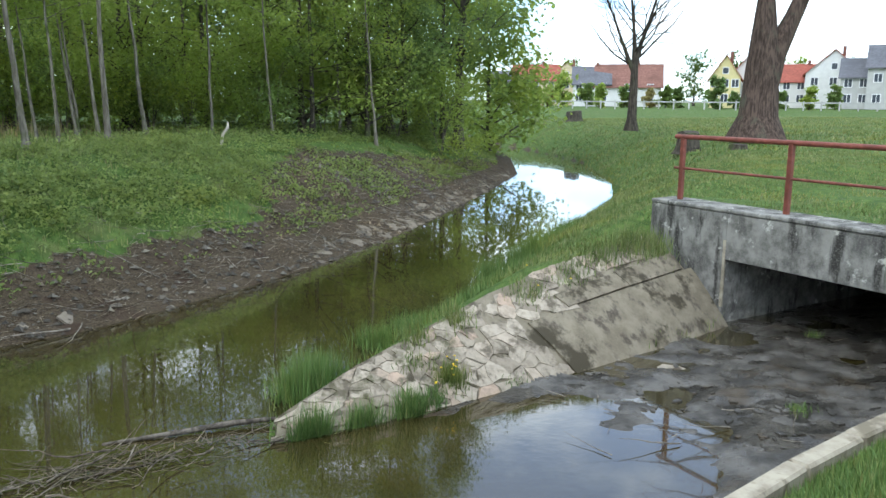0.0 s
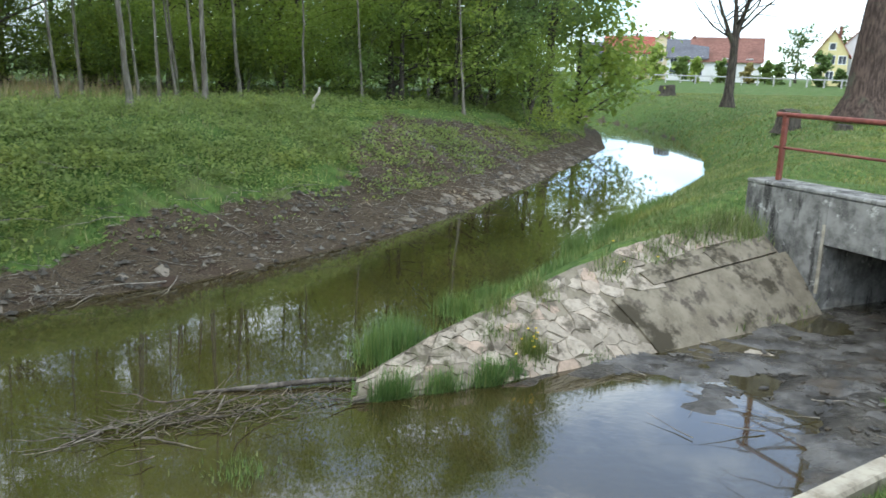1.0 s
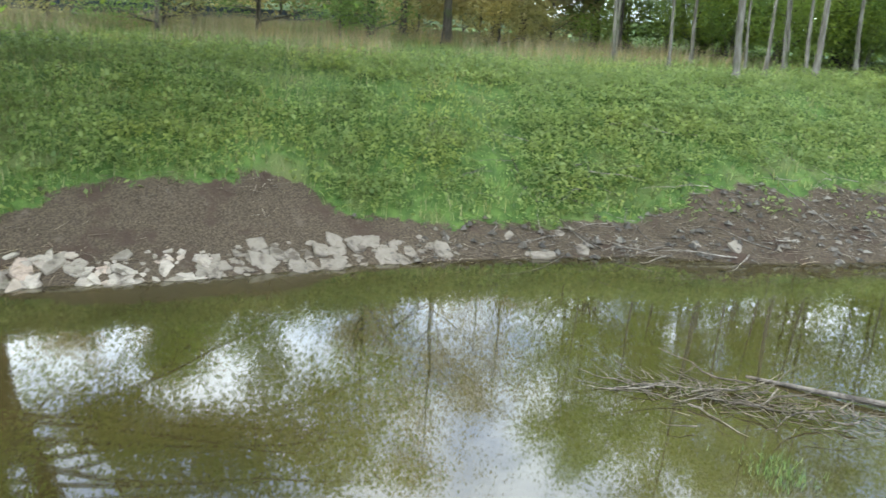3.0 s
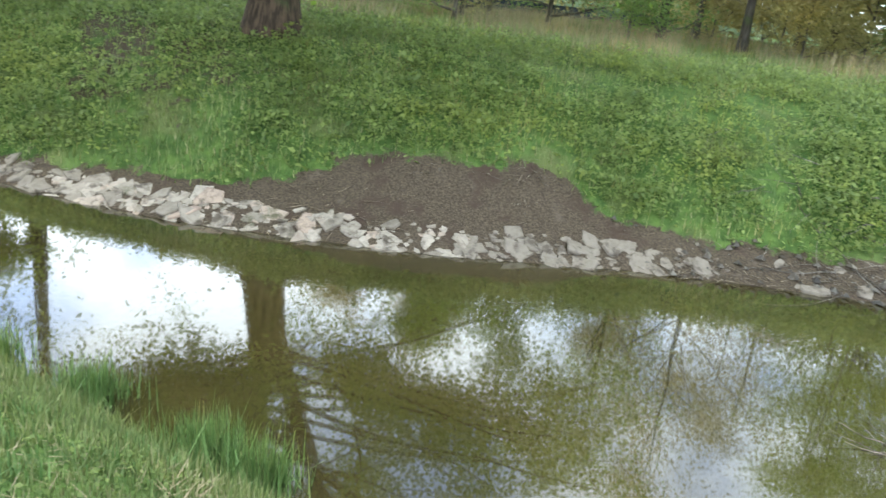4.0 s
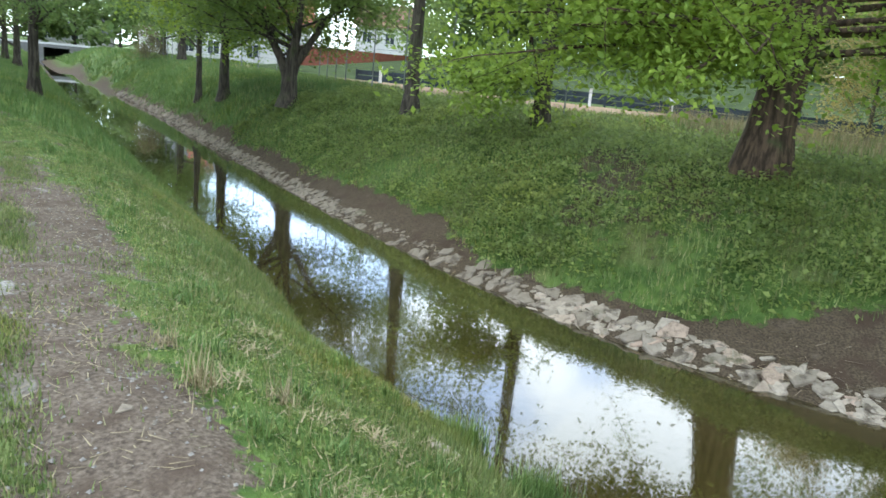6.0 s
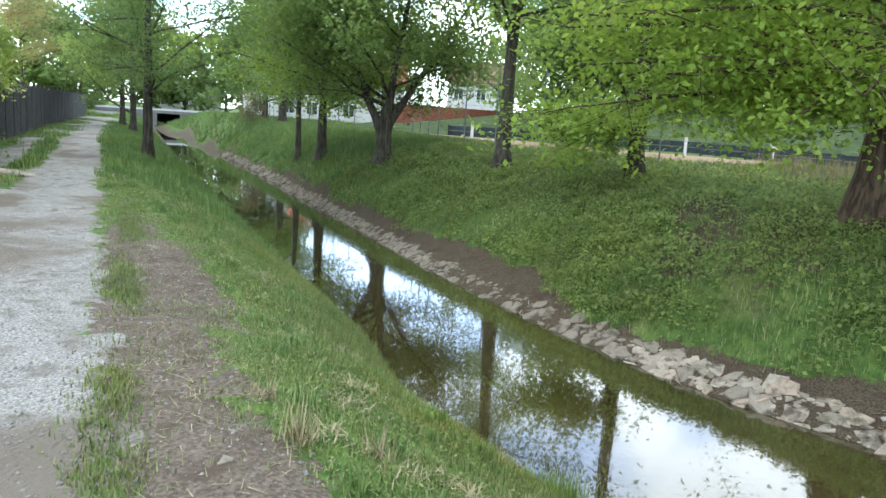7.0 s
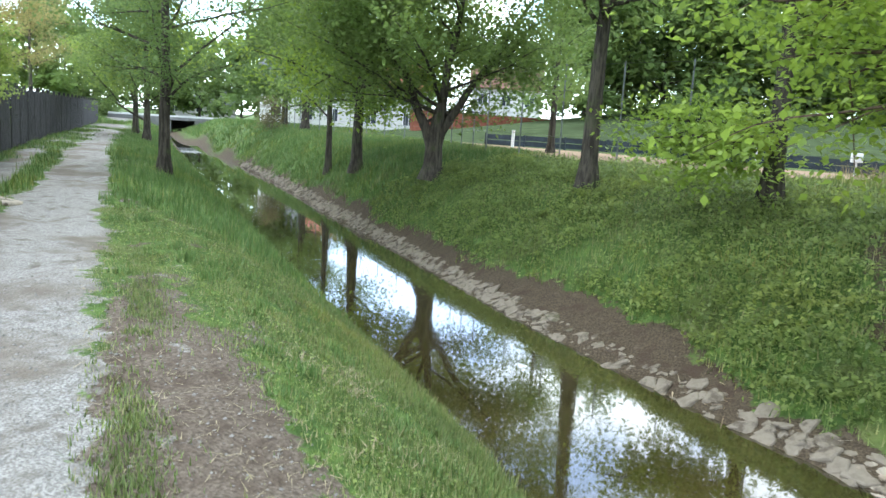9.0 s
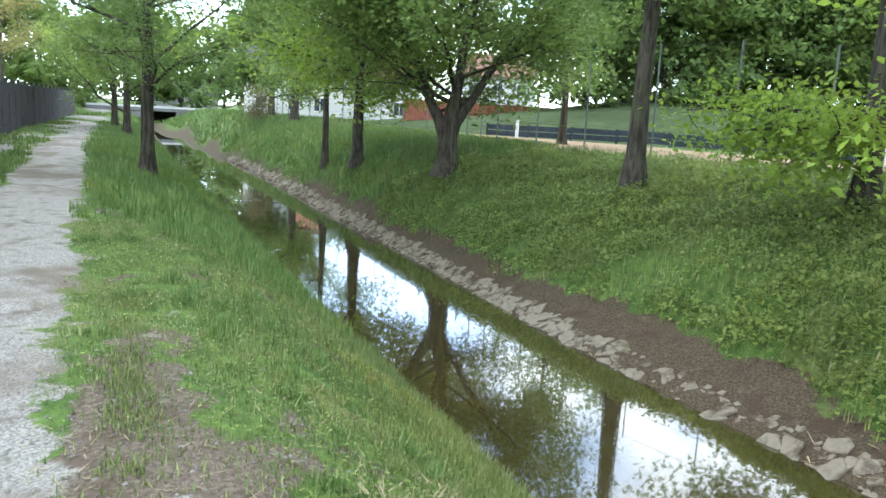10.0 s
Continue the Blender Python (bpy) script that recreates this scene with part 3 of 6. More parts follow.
def stone_mesh(seed, mat, flat=0.55, sides=0):
    """An angular block: an irregular polygon with a bevelled, uneven top."""
    r = random.Random(seed)
    sides = sides or r.choice((4, 5, 5, 6, 7))
    ring = [(2 * math.pi * (k + r.uniform(-0.3, 0.3)) / sides, r.uniform(0.65, 1.15)) for k in range(sides)]
    low = [(q * math.cos(a), q * math.sin(a), -flat) for a, q in ring]
    mid = [(q * math.cos(a), q * math.sin(a), flat * r.uniform(0.15, 0.45)) for a, q in ring]
    top = [(q * 0.90 * math.cos(a), q * 0.90 * math.sin(a), flat * r.uniform(0.6, 1.0)) for a, q in ring]
    verts = low + mid + top + [(r.uniform(-0.1, 0.1), r.uniform(-0.1, 0.1), flat * r.uniform(0.8, 1.1))]
    faces = []
    for k in range(sides):
        n = (k + 1) % sides
        faces += [(k, n, sides + n, sides + k), (sides + k, sides + n, 2 * sides + n, 2 * sides + k), (2 * sides + k, 2 * sides + n, 3 * sides)]
    return mesh_from("stone", verts, faces, mat)


def ground_normal(x, y, d=0.15):
    z = LAND.at([(x - d, y), (x + d, y), (x, y - d), (x, y + d)])[0]
    return Vector((z[0] - z[1], z[2] - z[3], 2 * d)).normalized()


def voronoi_stones(parent, a_range, b_range, count, mat, seed, keep):
    """Flat pitching stones: the cells of a random pattern over the face of the spit, each a thick block with a joint round it."""
    r = random.Random(seed)
    wid, hei = a_range[1] - a_range[0], b_range[1] - b_range[0]
    seeds, tries = [], 0
    while len(seeds) < count and tries < 6000:
        tries += 1
        c = (r.uniform(*a_range), r.uniform(*b_range))
        if all((c[0] - s[0]) ** 2 + (c[1] - s[1]) ** 2 > (0.5 * wid * hei / count) * r.uniform(0.10, 1.9) for s in seeds):
            seeds.append(c)
    for i, c in enumerate(seeds):
        if not keep(*c):
            continue
        poly = [(c[0] + 0.34 * math.cos(a), c[1] + 0.34 * math.sin(a)) for a in np.linspace(0, 2 * math.pi, 11)[:-1]]
        for j, s in enumerate(seeds + [(c[0], 2 * b_range[1] - c[1]), (c[0], 2 * b_range[0] - c[1])]):
            mx, my, dx, dy = (c[0] + s[0]) / 2, (c[1] + s[1]) / 2, s[0] - c[0], s[1] - c[1]
            if i == j or dx * dx + dy * dy > 0.9:
                continue
            out = []
            for a, b in zip(poly, poly[1:] + poly[:1]):
                da, db = (a[0] - mx) * dx + (a[1] - my) * dy, (b[0] - mx) * dx + (b[1] - my) * dy
                if da <= 0:
                    out.append(a)
                if da * db < 0:
                    k = da / (da - db)
                    out.append((a[0] + k * (b[0] - a[0]), a[1] + k * (b[1] - a[1])))
            poly = out
            if len(poly) < 3:
                break
        if len(poly) < 3:
            continue
        lift, tilt_x, tilt_y = r.uniform(-0.014, 0.010), r.uniform(-0.05, 0.05), r.uniform(-0.05, 0.05)
        cx, cy = sum(p[0] for p in poly) / len(poly), sum(p[1] for p in poly) / len(poly)
        gap = r.uniform(0.985, 1.01)
        rough = []
        for (a, b), (a2, b2) in zip(poly, poly[1:] + poly[:1]):
            k = r.uniform(0.35, 0.65)
            w = 0.13 * math.hypot(a2 - a, b2 - b)
            rough += [(a, b), (a + (a2 - a) * k + r.uniform(-w, w), b + (b2 - b) * k + r.uniform(-w, w))]
        poly = rough
        poly = [(cx + (a - cx) * gap + r.uniform(-.012, .012), cy + (b - cy) * gap + r.uniform(-.012, .012)) for a, b in poly]
        verts, m = [], len(poly)
        for h, k in ((-0.14, 1.0), (lift - 0.006, 1.0), (lift + 0.002, 0.97)):
            for a, b in poly:
                a2, b2 = cx + (a - cx) * k, cy + (b - cy) * k
                verts.append(spit_face(a2, b2, h + tilt_x * (a2 - cx) + tilt_y * (b2 - cy) + r.uniform(-.008, .008)))
        faces = [tuple(range(2 * m, 3 * m))]
        for k in range(m):
            q = (k + 1) % m
            faces += [(k, q, m + q, m + k), (m + k, m + q, 2 * m + q, 2 * m + k)]
        child("stone", mesh_from("stone", verts, faces, mat), parent)


pitching = thing("stone_pitching", "broken pale stone pitching on the spit, grass in its joints", "stone paving")
voronoi_stones(pitching, (0.0, 4.6), (0.02, 1.3), 135, M_STONE, 11, lambda a, b: a > 0.1 and (a < 4.05 or b > 0.85))
voronoi_stones(pitching, (4.7, 6.3), (1.08, 1.36), 16, M_STONE, 5, lambda a, b: True)
spit_slab("bedding", 0.05, 6.8, 0.0, 1.34, 40, 8, -0.009, pitching)

kerb = thing("kerb", "pale worn concrete kerb along the grass edge above the mud", "kerb")
k_line = [Vector((0.9, 4.42, 0.30)), Vector((1.97, 5.27, 0.30)), Vector((2.74, 5.93, 0.30)), Vector((3.48, 6.50, 0.31)), Vector((4.2, 7.02, 0.32)), Vector((5.7, 8.2, 0.34))]
for a, b in zip(k_line[:-1], k_line[1:]):
    d = (b - a).normalized()
    side = Vector((d.y, -d.x, 0))
    m = Matrix(((d.x, side.x, 0, a.x), (d.y, side.y, 0, a.y), (0, 0, 1, a.z), (0, 0, 0, 1)))
    part("kerb_stone", box(bmesh.new(), (0.006, -0.02, -0.45), ((b - a).length - 0.006, 0.17, 0.02), m, 0.025), M_KERB, kerb)


# ---------------------------------------------------------------- stones at the toe of the opposite bank
def along_line(line, step):
    out = []
    for a, b in zip(line[:-1], line[1:]):
        n = max(1, int(np.hypot(*(b - a)) / step))
        out += [a + (b - a) * k / n for k in range(n)]
    return np.array(out)


def toe_stones():
    r = random.Random(4)
    toe = thing("stone_toe", "pale rough stones lining the foot of the opposite bank", "riprap")
    kinds = [stone_mesh(s, M_RIPRAP, 0.5) for s in range(14)]
    spots = []
    for c in along_line(FAR_EDGE[5:29], 0.17):
        x, y = c
        dense = np.interp(y, [-36, -12, -5.2, -4.9, -3.6, -3.4, -1.6, -1.0, 6.2, 7.0, 14, 18.5, 21, 27], [0.5, 1.0, 1.0, 0.25, 0.2, 0.3, 0.5, 0.8, 0.8, 0.05, 0.02, 0.4, 0.45, 0.1])
        for _ in range(12):
            if r.random() < dense * 0.9:
                spots.append((x, y))
    near = lambda c: (c[0] + 9) ** 2 + (c[1] - 1) ** 2
    spots.sort(key=near)
    verts, faces = [], []
    for i, (x, y) in enumerate(spots):
        size = r.choice((0.03, 0.035, 0.04, 0.05, 0.06, 0.08, 0.11, 0.16)) * (1.0 if y > -5 else 0.85)
        off, jit = r.uniform(0.05, np.interp(y, [-8, -3, 0], [0.40, 0.5, 0.62])), r.uniform(-0.25, 0.25)
        # outwards from the water
        k = int(np.argmin(np.hypot(*(FAR_EDGE - (x, y)).T)))
        a, b = FAR_EDGE[max(0, k - 1)], FAR_EDGE[min(len(FAR_EDGE) - 1, k + 1)]
        t = (b - a) / np.hypot(*(b - a))
        px, py = x + t[1] * off + t[0] * jit, y - t[0] * off + t[1] * jit
        z = height(px, py)
        m = Matrix.Translation((px, py, z - size * 0.02)) @ ground_normal(px, py).to_track_quat("Z", "Y").to_matrix().to_4x4() @ Euler((r.uniform(-.3, .3), r.uniform(-.3, .3), r.uniform(0, 6.3))).to_matrix().to_4x4() @ Matrix.Diagonal((size * r.uniform(1.0, 1.9), size * 1.1, size * r.uniform(0.20, 0.36), 1))
        me = kinds[i % len(kinds)]
        if i < 290:
            ob = child("stone", me, toe)
            ob.matrix_basis = m
        else:
            base = len(verts)
            verts += [m @ v.co for v in me.vertices]
            faces += [tuple(base + q for q in f.vertices) for f in me.polygons]
    tagged(child("rubble", mesh_from("rubble", verts, faces, M_RIPRAP), toe), kind="stuff")


toe_stones()


# ---------------------------------------------------------------- trees
def limb(r, start, way, length, radius, bend=0.25, steps=6, rise=0.15):
    """A bending, tapering branch."""
    pts, p, d = [np.array(start, float)], np.array(start, float), np.array(way, float)
    d /= np.linalg.norm(d)
    for k in range(steps):
        d = d + np.array([r.gauss(0, bend), r.gauss(0, bend), r.gauss(0, bend * 0.6) + rise]) * 0.5
        d /= np.linalg.norm(d)
        p = p + d * length / steps
        pts.append(p.copy())
    rad = [radius * (1 - 0.82 * k / steps) for k in range(steps + 1)]
    return pts, rad


def leaves(name, centres, per, spread, size, mat, seed, flat=0.7):
    """Loose folded leaves round the given centres."""
    g = np.random.default_rng(seed)
    c = np.repeat(np.asarray(centres, float), per, axis=0)
    c = c + g.normal(0, 1, c.shape) * np.array([spread, spread, spread * flat])
    n = len(c)
    yaw, pitch = g.uniform(0, 2 * np.pi, n), g.normal(-0.35, 0.5, n)
    along = np.stack([np.cos(yaw) * np.cos(pitch), np.sin(yaw) * np.cos(pitch), np.sin(pitch)], 1)
    side = np.cross(along, g.normal(0, 0.35, (n, 3)) + [0, 0, 1])
    side /= np.linalg.norm(side, axis=1)[:, None]
    up = np.cross(side, along)
    s = (size * g.uniform(0.6, 1.3, n))[:, None]
    quad = np.stack([c - along * s * 0.5, c + side * s * 0.36 + up * s * 0.10, c + along * s * 0.55, c - side * s * 0.36 + up * s * 0.10], 1)
    return mesh_soup(name, quad.reshape(-1, 3), 4, mat)


def tree(name, label, at, tall, radius, seed, bark, leaf=None, crown_from=0.35, crown_to=1.0, reach=3.0, limbs=12, per=60, spread=0.45, size=0.10,
         lean=(0.0, 0.0), group="", forks=None, droop=0.1, twig_steps=3, category="tree", flare=1.5, bend=0.05, skirt=0.0, twig=0.006, hanging=()):
    """A tapered trunk with limbs and twigs, and a crown of single leaves round the twigs."""
    r = random.Random(seed)
    base = np.array([at[0], at[1], at[2] if len(at) > 2 else height(*at[:2]) - 0.05])
    top = thing(name, label, category, tuple(base), group)
    n = 10
    stems, lines, tips = [], [], []
    for fork_at, dx, dy, share in (forks or [(0.0, 0.0, 0.0, 1.0)]):
        pts, rad = [], []
        for k in range(n + 1):
            f = (k / n) ** 1.25
            past = max(0.0, f - fork_at)
            pts.append(np.array([lean[0] * tall * f + dx * past * tall + r.gauss(0, bend) * tall * 0.06 * min(1, 3 * f),
                                 lean[1] * tall * f + dy * past * tall + r.gauss(0, bend) * tall * 0.06 * min(1, 3 * f), tall * f * share]))
            rad.append(radius * share ** 0.5 * ((1 - 0.92 * f ** 0.8) * (1 + (flare - 1) * max(0, 1 - f * 14) ** 2)) * (1 - 0.34 * min(1.0, past * 9) * bool(forks)))
        lines.append((pts, rad))
        stems.append((pts, rad))
    for k in range(limbs):
        pts, rad = stems[k % len(stems)]
        f = crown_from + (crown_to - crown_from) * min(0.97, max(0.0, (k + r.uniform(-2.5, 2.5)) / limbs))
        g = max(0.0, f) ** 0.8 * n
        j = min(n - 1, int(g))
        start = pts[j] + (pts[j + 1] - pts[j]) * (g - j)
        a = k * 2.4 + r.uniform(-0.9, 0.9)
        inner = (f - crown_from) / max(0.01, 1 - crown_from)
        length = reach * (1.0 - 0.5 * inner) * r.uniform(0.55, 1.2)
        l_pts, l_rad = limb(r, start, (math.cos(a), math.sin(a), r.uniform(0.1, 0.9) + 0.7 * inner - droop * 2), length, max(2 * twig, rad[j] * 0.36), 0.34, 6, 0.08 - droop * 0.8)
        lines.append((l_pts, l_rad))
        for q in range(twig_steps):
            i = 2 + (q * 4) // max(1, twig_steps - 1) if twig_steps > 1 else 4
            i = min(i, 6)
            b = a + r.uniform(-1.3, 1.3)
            t_pts, t_rad = limb(r, l_pts[i], (math.cos(b), math.sin(b), r.uniform(-0.2, 0.5) - droop), length * r.uniform(0.3, 0.5), max(twig, l_rad[i] * 0.6), 0.35, 4, 0.0)
            lines.append((t_pts, t_rad))
            tips += t_pts[1:]
        tips += l_pts[3:]
    low = []
    for z0, way, length in hanging:
        l_pts, l_rad = limb(r, (0.0, 0.0, z0), way, length, 0.06, 0.16, 6, -0.09)
        lines.append((l_pts, l_rad))
        for q in range(9):
            i = 2 + q // 2
            t_pts, t_rad = limb(r, l_pts[min(6, i)], (r.uniform(-1, 1), r.uniform(-1, 1), r.uniform(-0.5, 0.5)), r.uniform(0.7, 1.5), 0.015, 0.3, 4, -0.12)
            lines.append((t_pts, t_rad))
            low += t_pts[1:]
        low += l_pts[3:]
    sides = 9 if radius > 0.15 else 6
    child("trunk", mesh_from("trunk", *tubes(lines[:1], sides), bark, True), top)
    for k in range(1, len(stems)):
        child("bough", mesh_from("bough", *tubes(lines[k:k + 1], sides), bark, True), top)
    tagged(child("branchwork", mesh_from("branchwork", *tubes(lines[len(stems):], 6), bark, True), top), kind="stuff")
    if leaf:
        child("crown", leaves("crown", [t for t in tips if t[2] > skirt] + low, max(3, round(per * (1.55 if size < 0.27 else 0.9))), spread * 0.7, size * (0.68 if size < 0.27 else 1.0), leaf, seed), top)
    return top


# ---- opposite bank, along the canal
BANK = "trees on the opposite bank"
tree("big_bank_tree", "old forked tree with rough brown bark on the opposite bank", (-14.1, 2.5), 14, 0.43, 21, M_BARK_WARM, M_LEAF_MAPLE, 0.22, 1.0, 7.6, 84, 25, 0.45, 0.15,
     (0.0, 0.055), BANK, [(0.11, 0.0, -0.10, 1.0), (0.11, 0.03, 0.24, 0.95)], 0.04, 5, skirt=2.5, flare=1.3, hanging=((1.9, (0.62, -0.78, 0.10), 4.6), (2.2, (0.72, -0.66, 0.08), 4.2), (2.0, (0.52, -0.86, 0.08), 5.0), (2.6, (0.60, -0.80, 0.12), 5.2), (2.1, (0.85, -0.50, 0.06), 3.6), (2.8, (0.45, -0.90, 0.10), 5.0),
              (3.0, (0.66, -0.74, 0.14), 5.2), (2.4, (0.90, -0.35, 0.08), 3.4), (3.3, (0.56, -0.82, 0.16), 5.4), (2.3, (0.40, -0.90, 0.10), 4.4), (3.6, (0.70, -0.70, 0.2), 5.0), (2.7, (0.3, -0.95, 0.12), 4.4),
              (1.9, (0.2, 1, 0.16), 6.5), (2.3, (-0.2, 1, 0.16), 7.0), (1.9, (0.6, 0.8, 0.16), 5.5), (2.6, (0.0, 1, 0.18), 7.8), (2.4, (0.5, 1, 0.18), 6.2), (3.0, (-0.4, 1, 0.18), 8.0), (3.3, (0.2, 1, 0.2), 8.5),
              (2.3, (0.9, 1, 0.18), 6.0), (3.6, (0.6, 1, 0.2), 7.5), (2.8, (0.35, 1, 0.16), 7.2), (3.2, (0.75, 0.9, 0.18), 6.8)))
tree("maple_tree", "slim maple with a clear dark stem on the opposite bank", (-18.7, -1.6), 12, 0.20, 22, M_BARK, M_LEAF_MAPLE, 0.34, 1.0, 3.4, 30, 22, 0.45, 0.17, (0, 0.0), BANK, None, 0.0, 5, skirt=2.7,
     hanging=((1.2, (0.5, -0.9, 0.1), 2.4), (1.0, (0.8, -0.3, 0.12), 1.8), (1.4, (0.2, -1, 0.1), 2.8)))
tree("slim_bank_tree", "slim tall tree with grey-brown bark on the bank", (-21.1, -5.3), 13, 0.215, 23, M_BARK, M_LEAF_LINDEN, 0.27, 1.0, 3.6, 28, 26, 0.55, 0.18, (0.0, 0.01), BANK, None, 0.05, 4, skirt=2.4)
tree("forked_bank_tree", "spreading tree with a low forked trunk on the grassy bank", (-25.2, -10.5), 8.0, 0.31, 24, M_BARK, M_LEAF_LINDEN, 0.24, 1.0, 4.6, 38, 38, 0.6, 0.20, (0, 0), BANK,
     [(0.16, 0.0, 0.16, 1.0), (0.14, 0.08, -0.40, 0.85), (0.18, -0.10, 0.50, 0.8)], 0.06, 4, skirt=1.9)
tree("bank_tree", "leafy tree with a dark trunk on the grassy bank", (-29.7, -15.1), 8.6, 0.24, 25, M_BARK, M_LEAF_MAPLE, 0.24, 1.0, 4.6, 30, 40, 0.65, 0.23, (0, 0), BANK, None, 0.06, 4, skirt=1.9)
tree("thin_bank_tree", "thin dark-stemmed tree on the grassy bank", (-31.9, -17.4), 8.0, 0.16, 26, M_BARK, M_LEAF_LINDEN, 0.28, 1.0, 3.2, 14, 26, 0.55, 0.22, (0, 0), BANK, None, 0.06, 4, skirt=2.1)
tree("bank_tree", "leafy tree further along the grassy bank", (-49, -28.0), 10, 0.3, 27, M_BARK, M_LEAF_LINDEN, 0.2, 1.0, 4.6, 22, 40, 0.7, 0.26, (0, 0), BANK, None, 0.06, 4, skirt=2.0)
tree("bank_tree", "leafy tree at the far end of the bank", (-60, -36), 11, 0.3, 28, M_BARK, M_LEAF_DARK, 0.12, 1.0, 5.0, 22, 40, 0.8, 0.32, (0, 0), BANK, None, 0.06, 4)
for k, (x, y, tall) in enumerate([(-37.0, -9.4, 9.0)]):
    tree("field_tree", "thinly leaved spring tree at the edge of the field", (x, y), tall, 0.18, 170 + k, M_BARK, M_LEAF_LINDEN, 0.26, 1.0, 4.0, 18, 16, 0.6, 0.22, (0, 0), "field trees", None, 0.06, 4, skirt=2.2)
for k, (x, y) in enumerate([(-53.0, -33.0), (-51.5, -32.0)]):
    tree("shrub", "many-stemmed brownish shrub on the bank", (x, y), 2.0, 0.05, 140 + k, M_TWIG, M_LEAF_BROWN, 0.08, 1.0, 1.2, 20, 3, 0.35, 0.16, (0, 0), "", [(0, 0.1, 0.2, 1), (0, -0.2, 0.0, 0.9), (0, 0.2, -0.2, 0.95)], category="shrub")
r_end = random.Random(91)
for k in range(16):
    a = radians(202 + 34 * (k + r_end.uniform(0.1, 0.9)) / 16)
    dist = r_end.uniform(112, 140)
    tree("distant_tree", "green tree far off beyond the end of the canal", (dist * math.cos(a), dist * math.sin(a), 1.9), r_end.uniform(9, 13), 0.25, 400 + k, M_BARK, r_end.choice((M_LEAF_DARK, M_LEAF_LINDEN, M_LEAF_DARK)), 0.06, 1.0, 5.5, 20, 7, 1.1, 1.0, (0, 0), "distant trees", None, 0.05, 3)
# ---- trees by the gravel path
PATHSIDE = "trees beside the path"
tree("path_tree", "upright alder with a dark trunk beside the gravel path", (-19.75, -15.75), 11, 0.165, 31, M_BARK, M_LEAF_DARK, 0.17, 1.0, 3.8, 36, 22, 0.5, 0.15, (0, 0), PATHSIDE, None, 0.03, 4, skirt=1.7)
tree("path_tree", "pale-leaved alder further along the gravel path", (-35.0, -28.9), 10, 0.19, 32, M_BARK, M_LEAF_LINDEN, 0.10, 1.0, 3.4, 30, 36, 0.42, 0.17, (0, 0), PATHSIDE, None, -0.1, 4)
tree("path_tree", "pale-leaved tree far along the gravel path", (-40, -33.8), 10, 0.19, 33, M_BARK, M_LEAF_YOUNG, 0.12, 1.0, 3.4, 24, 36, 0.5, 0.24, (0, 0), PATHSIDE, None, -0.1, 4)
# ---- garden trees and shrubs behind the fence
for k, (x, y, tall, mat) in enumerate([(-8.9, -13.2, 4.4, M_LEAF_OCHRE), (-11.6, -15.3, 4.4, M_LEAF_YOUNG), (-14.3, -17.6, 4.2, M_LEAF_YOUNG), (-17.8, -20.6, 3.6, M_LEAF_YOUNG), (-7.6, -11.6, 2.2, M_LEAF_DARK), (-12.9, -15.4, 1.3, M_LEAF_DARK), (-24, -28.5, 6.5, M_LEAF_OCHRE), (-33, -36, 8, M_LEAF_OCHRE)]):
    tree("garden_shrub", "spring-leaved shrub growing at the garden fence", (x, y), tall, 0.02 * tall, 150 + k, M_BARK, mat, 0.42 if tall > 2.5 else 0.1, 1.0, 0.42 * tall, 22, 36, 0.32, 0.12, (0.05, 0.08), "garden shrubs", None, 0.1, 4, category="shrub")
for k, (x, y, tall) in enumerate([(-19, -26, 11), (-28, -34, 12), (-13, -22, 10), (-50, -52, 13)]):
    tree("garden_tree", "thinly leaved tall garden tree behind the fence", (x, y), tall, 0.2, 160 + k, M_BARK, M_LEAF_OCHRE, 0.25, 1.0, 3.6, 22, 10, 0.5, 0.14, (0, 0), "garden trees", None, 0.0, 5)
# ---- lawn beyond the bridge
tree("old_park_tree", "massive old tree with a reddish furrowed trunk and forked limbs", (10.95, 28.6, 1.80), 15, 0.74, 41, M_BARK_RED, None, 0.46, 1.0, 6, 34, 0, 0.5, 0.1, (0.03, 0), "",
     [(0.19, -0.08, 0.0, 1.0), (0.16, 0.36, 0.05, 0.9)], flare=1.45, twig=0.014)
tree("bare_tree", "small bare tree with a dark trunk on the lawn", (8.45, 37.3, 1.75), 9.5, 0.25, 42, M_BARK, None, 0.34, 1.0, 4.4, 54, 0, 0.5, 0.1, (0.01, 0), "", [(0.34, 0.30, 0.0, 1.0), (0.34, -0.40, 0, 0.85), (0.38, -0.08, 0.2, 0.95)], -0.15, 8, twig=0.011)
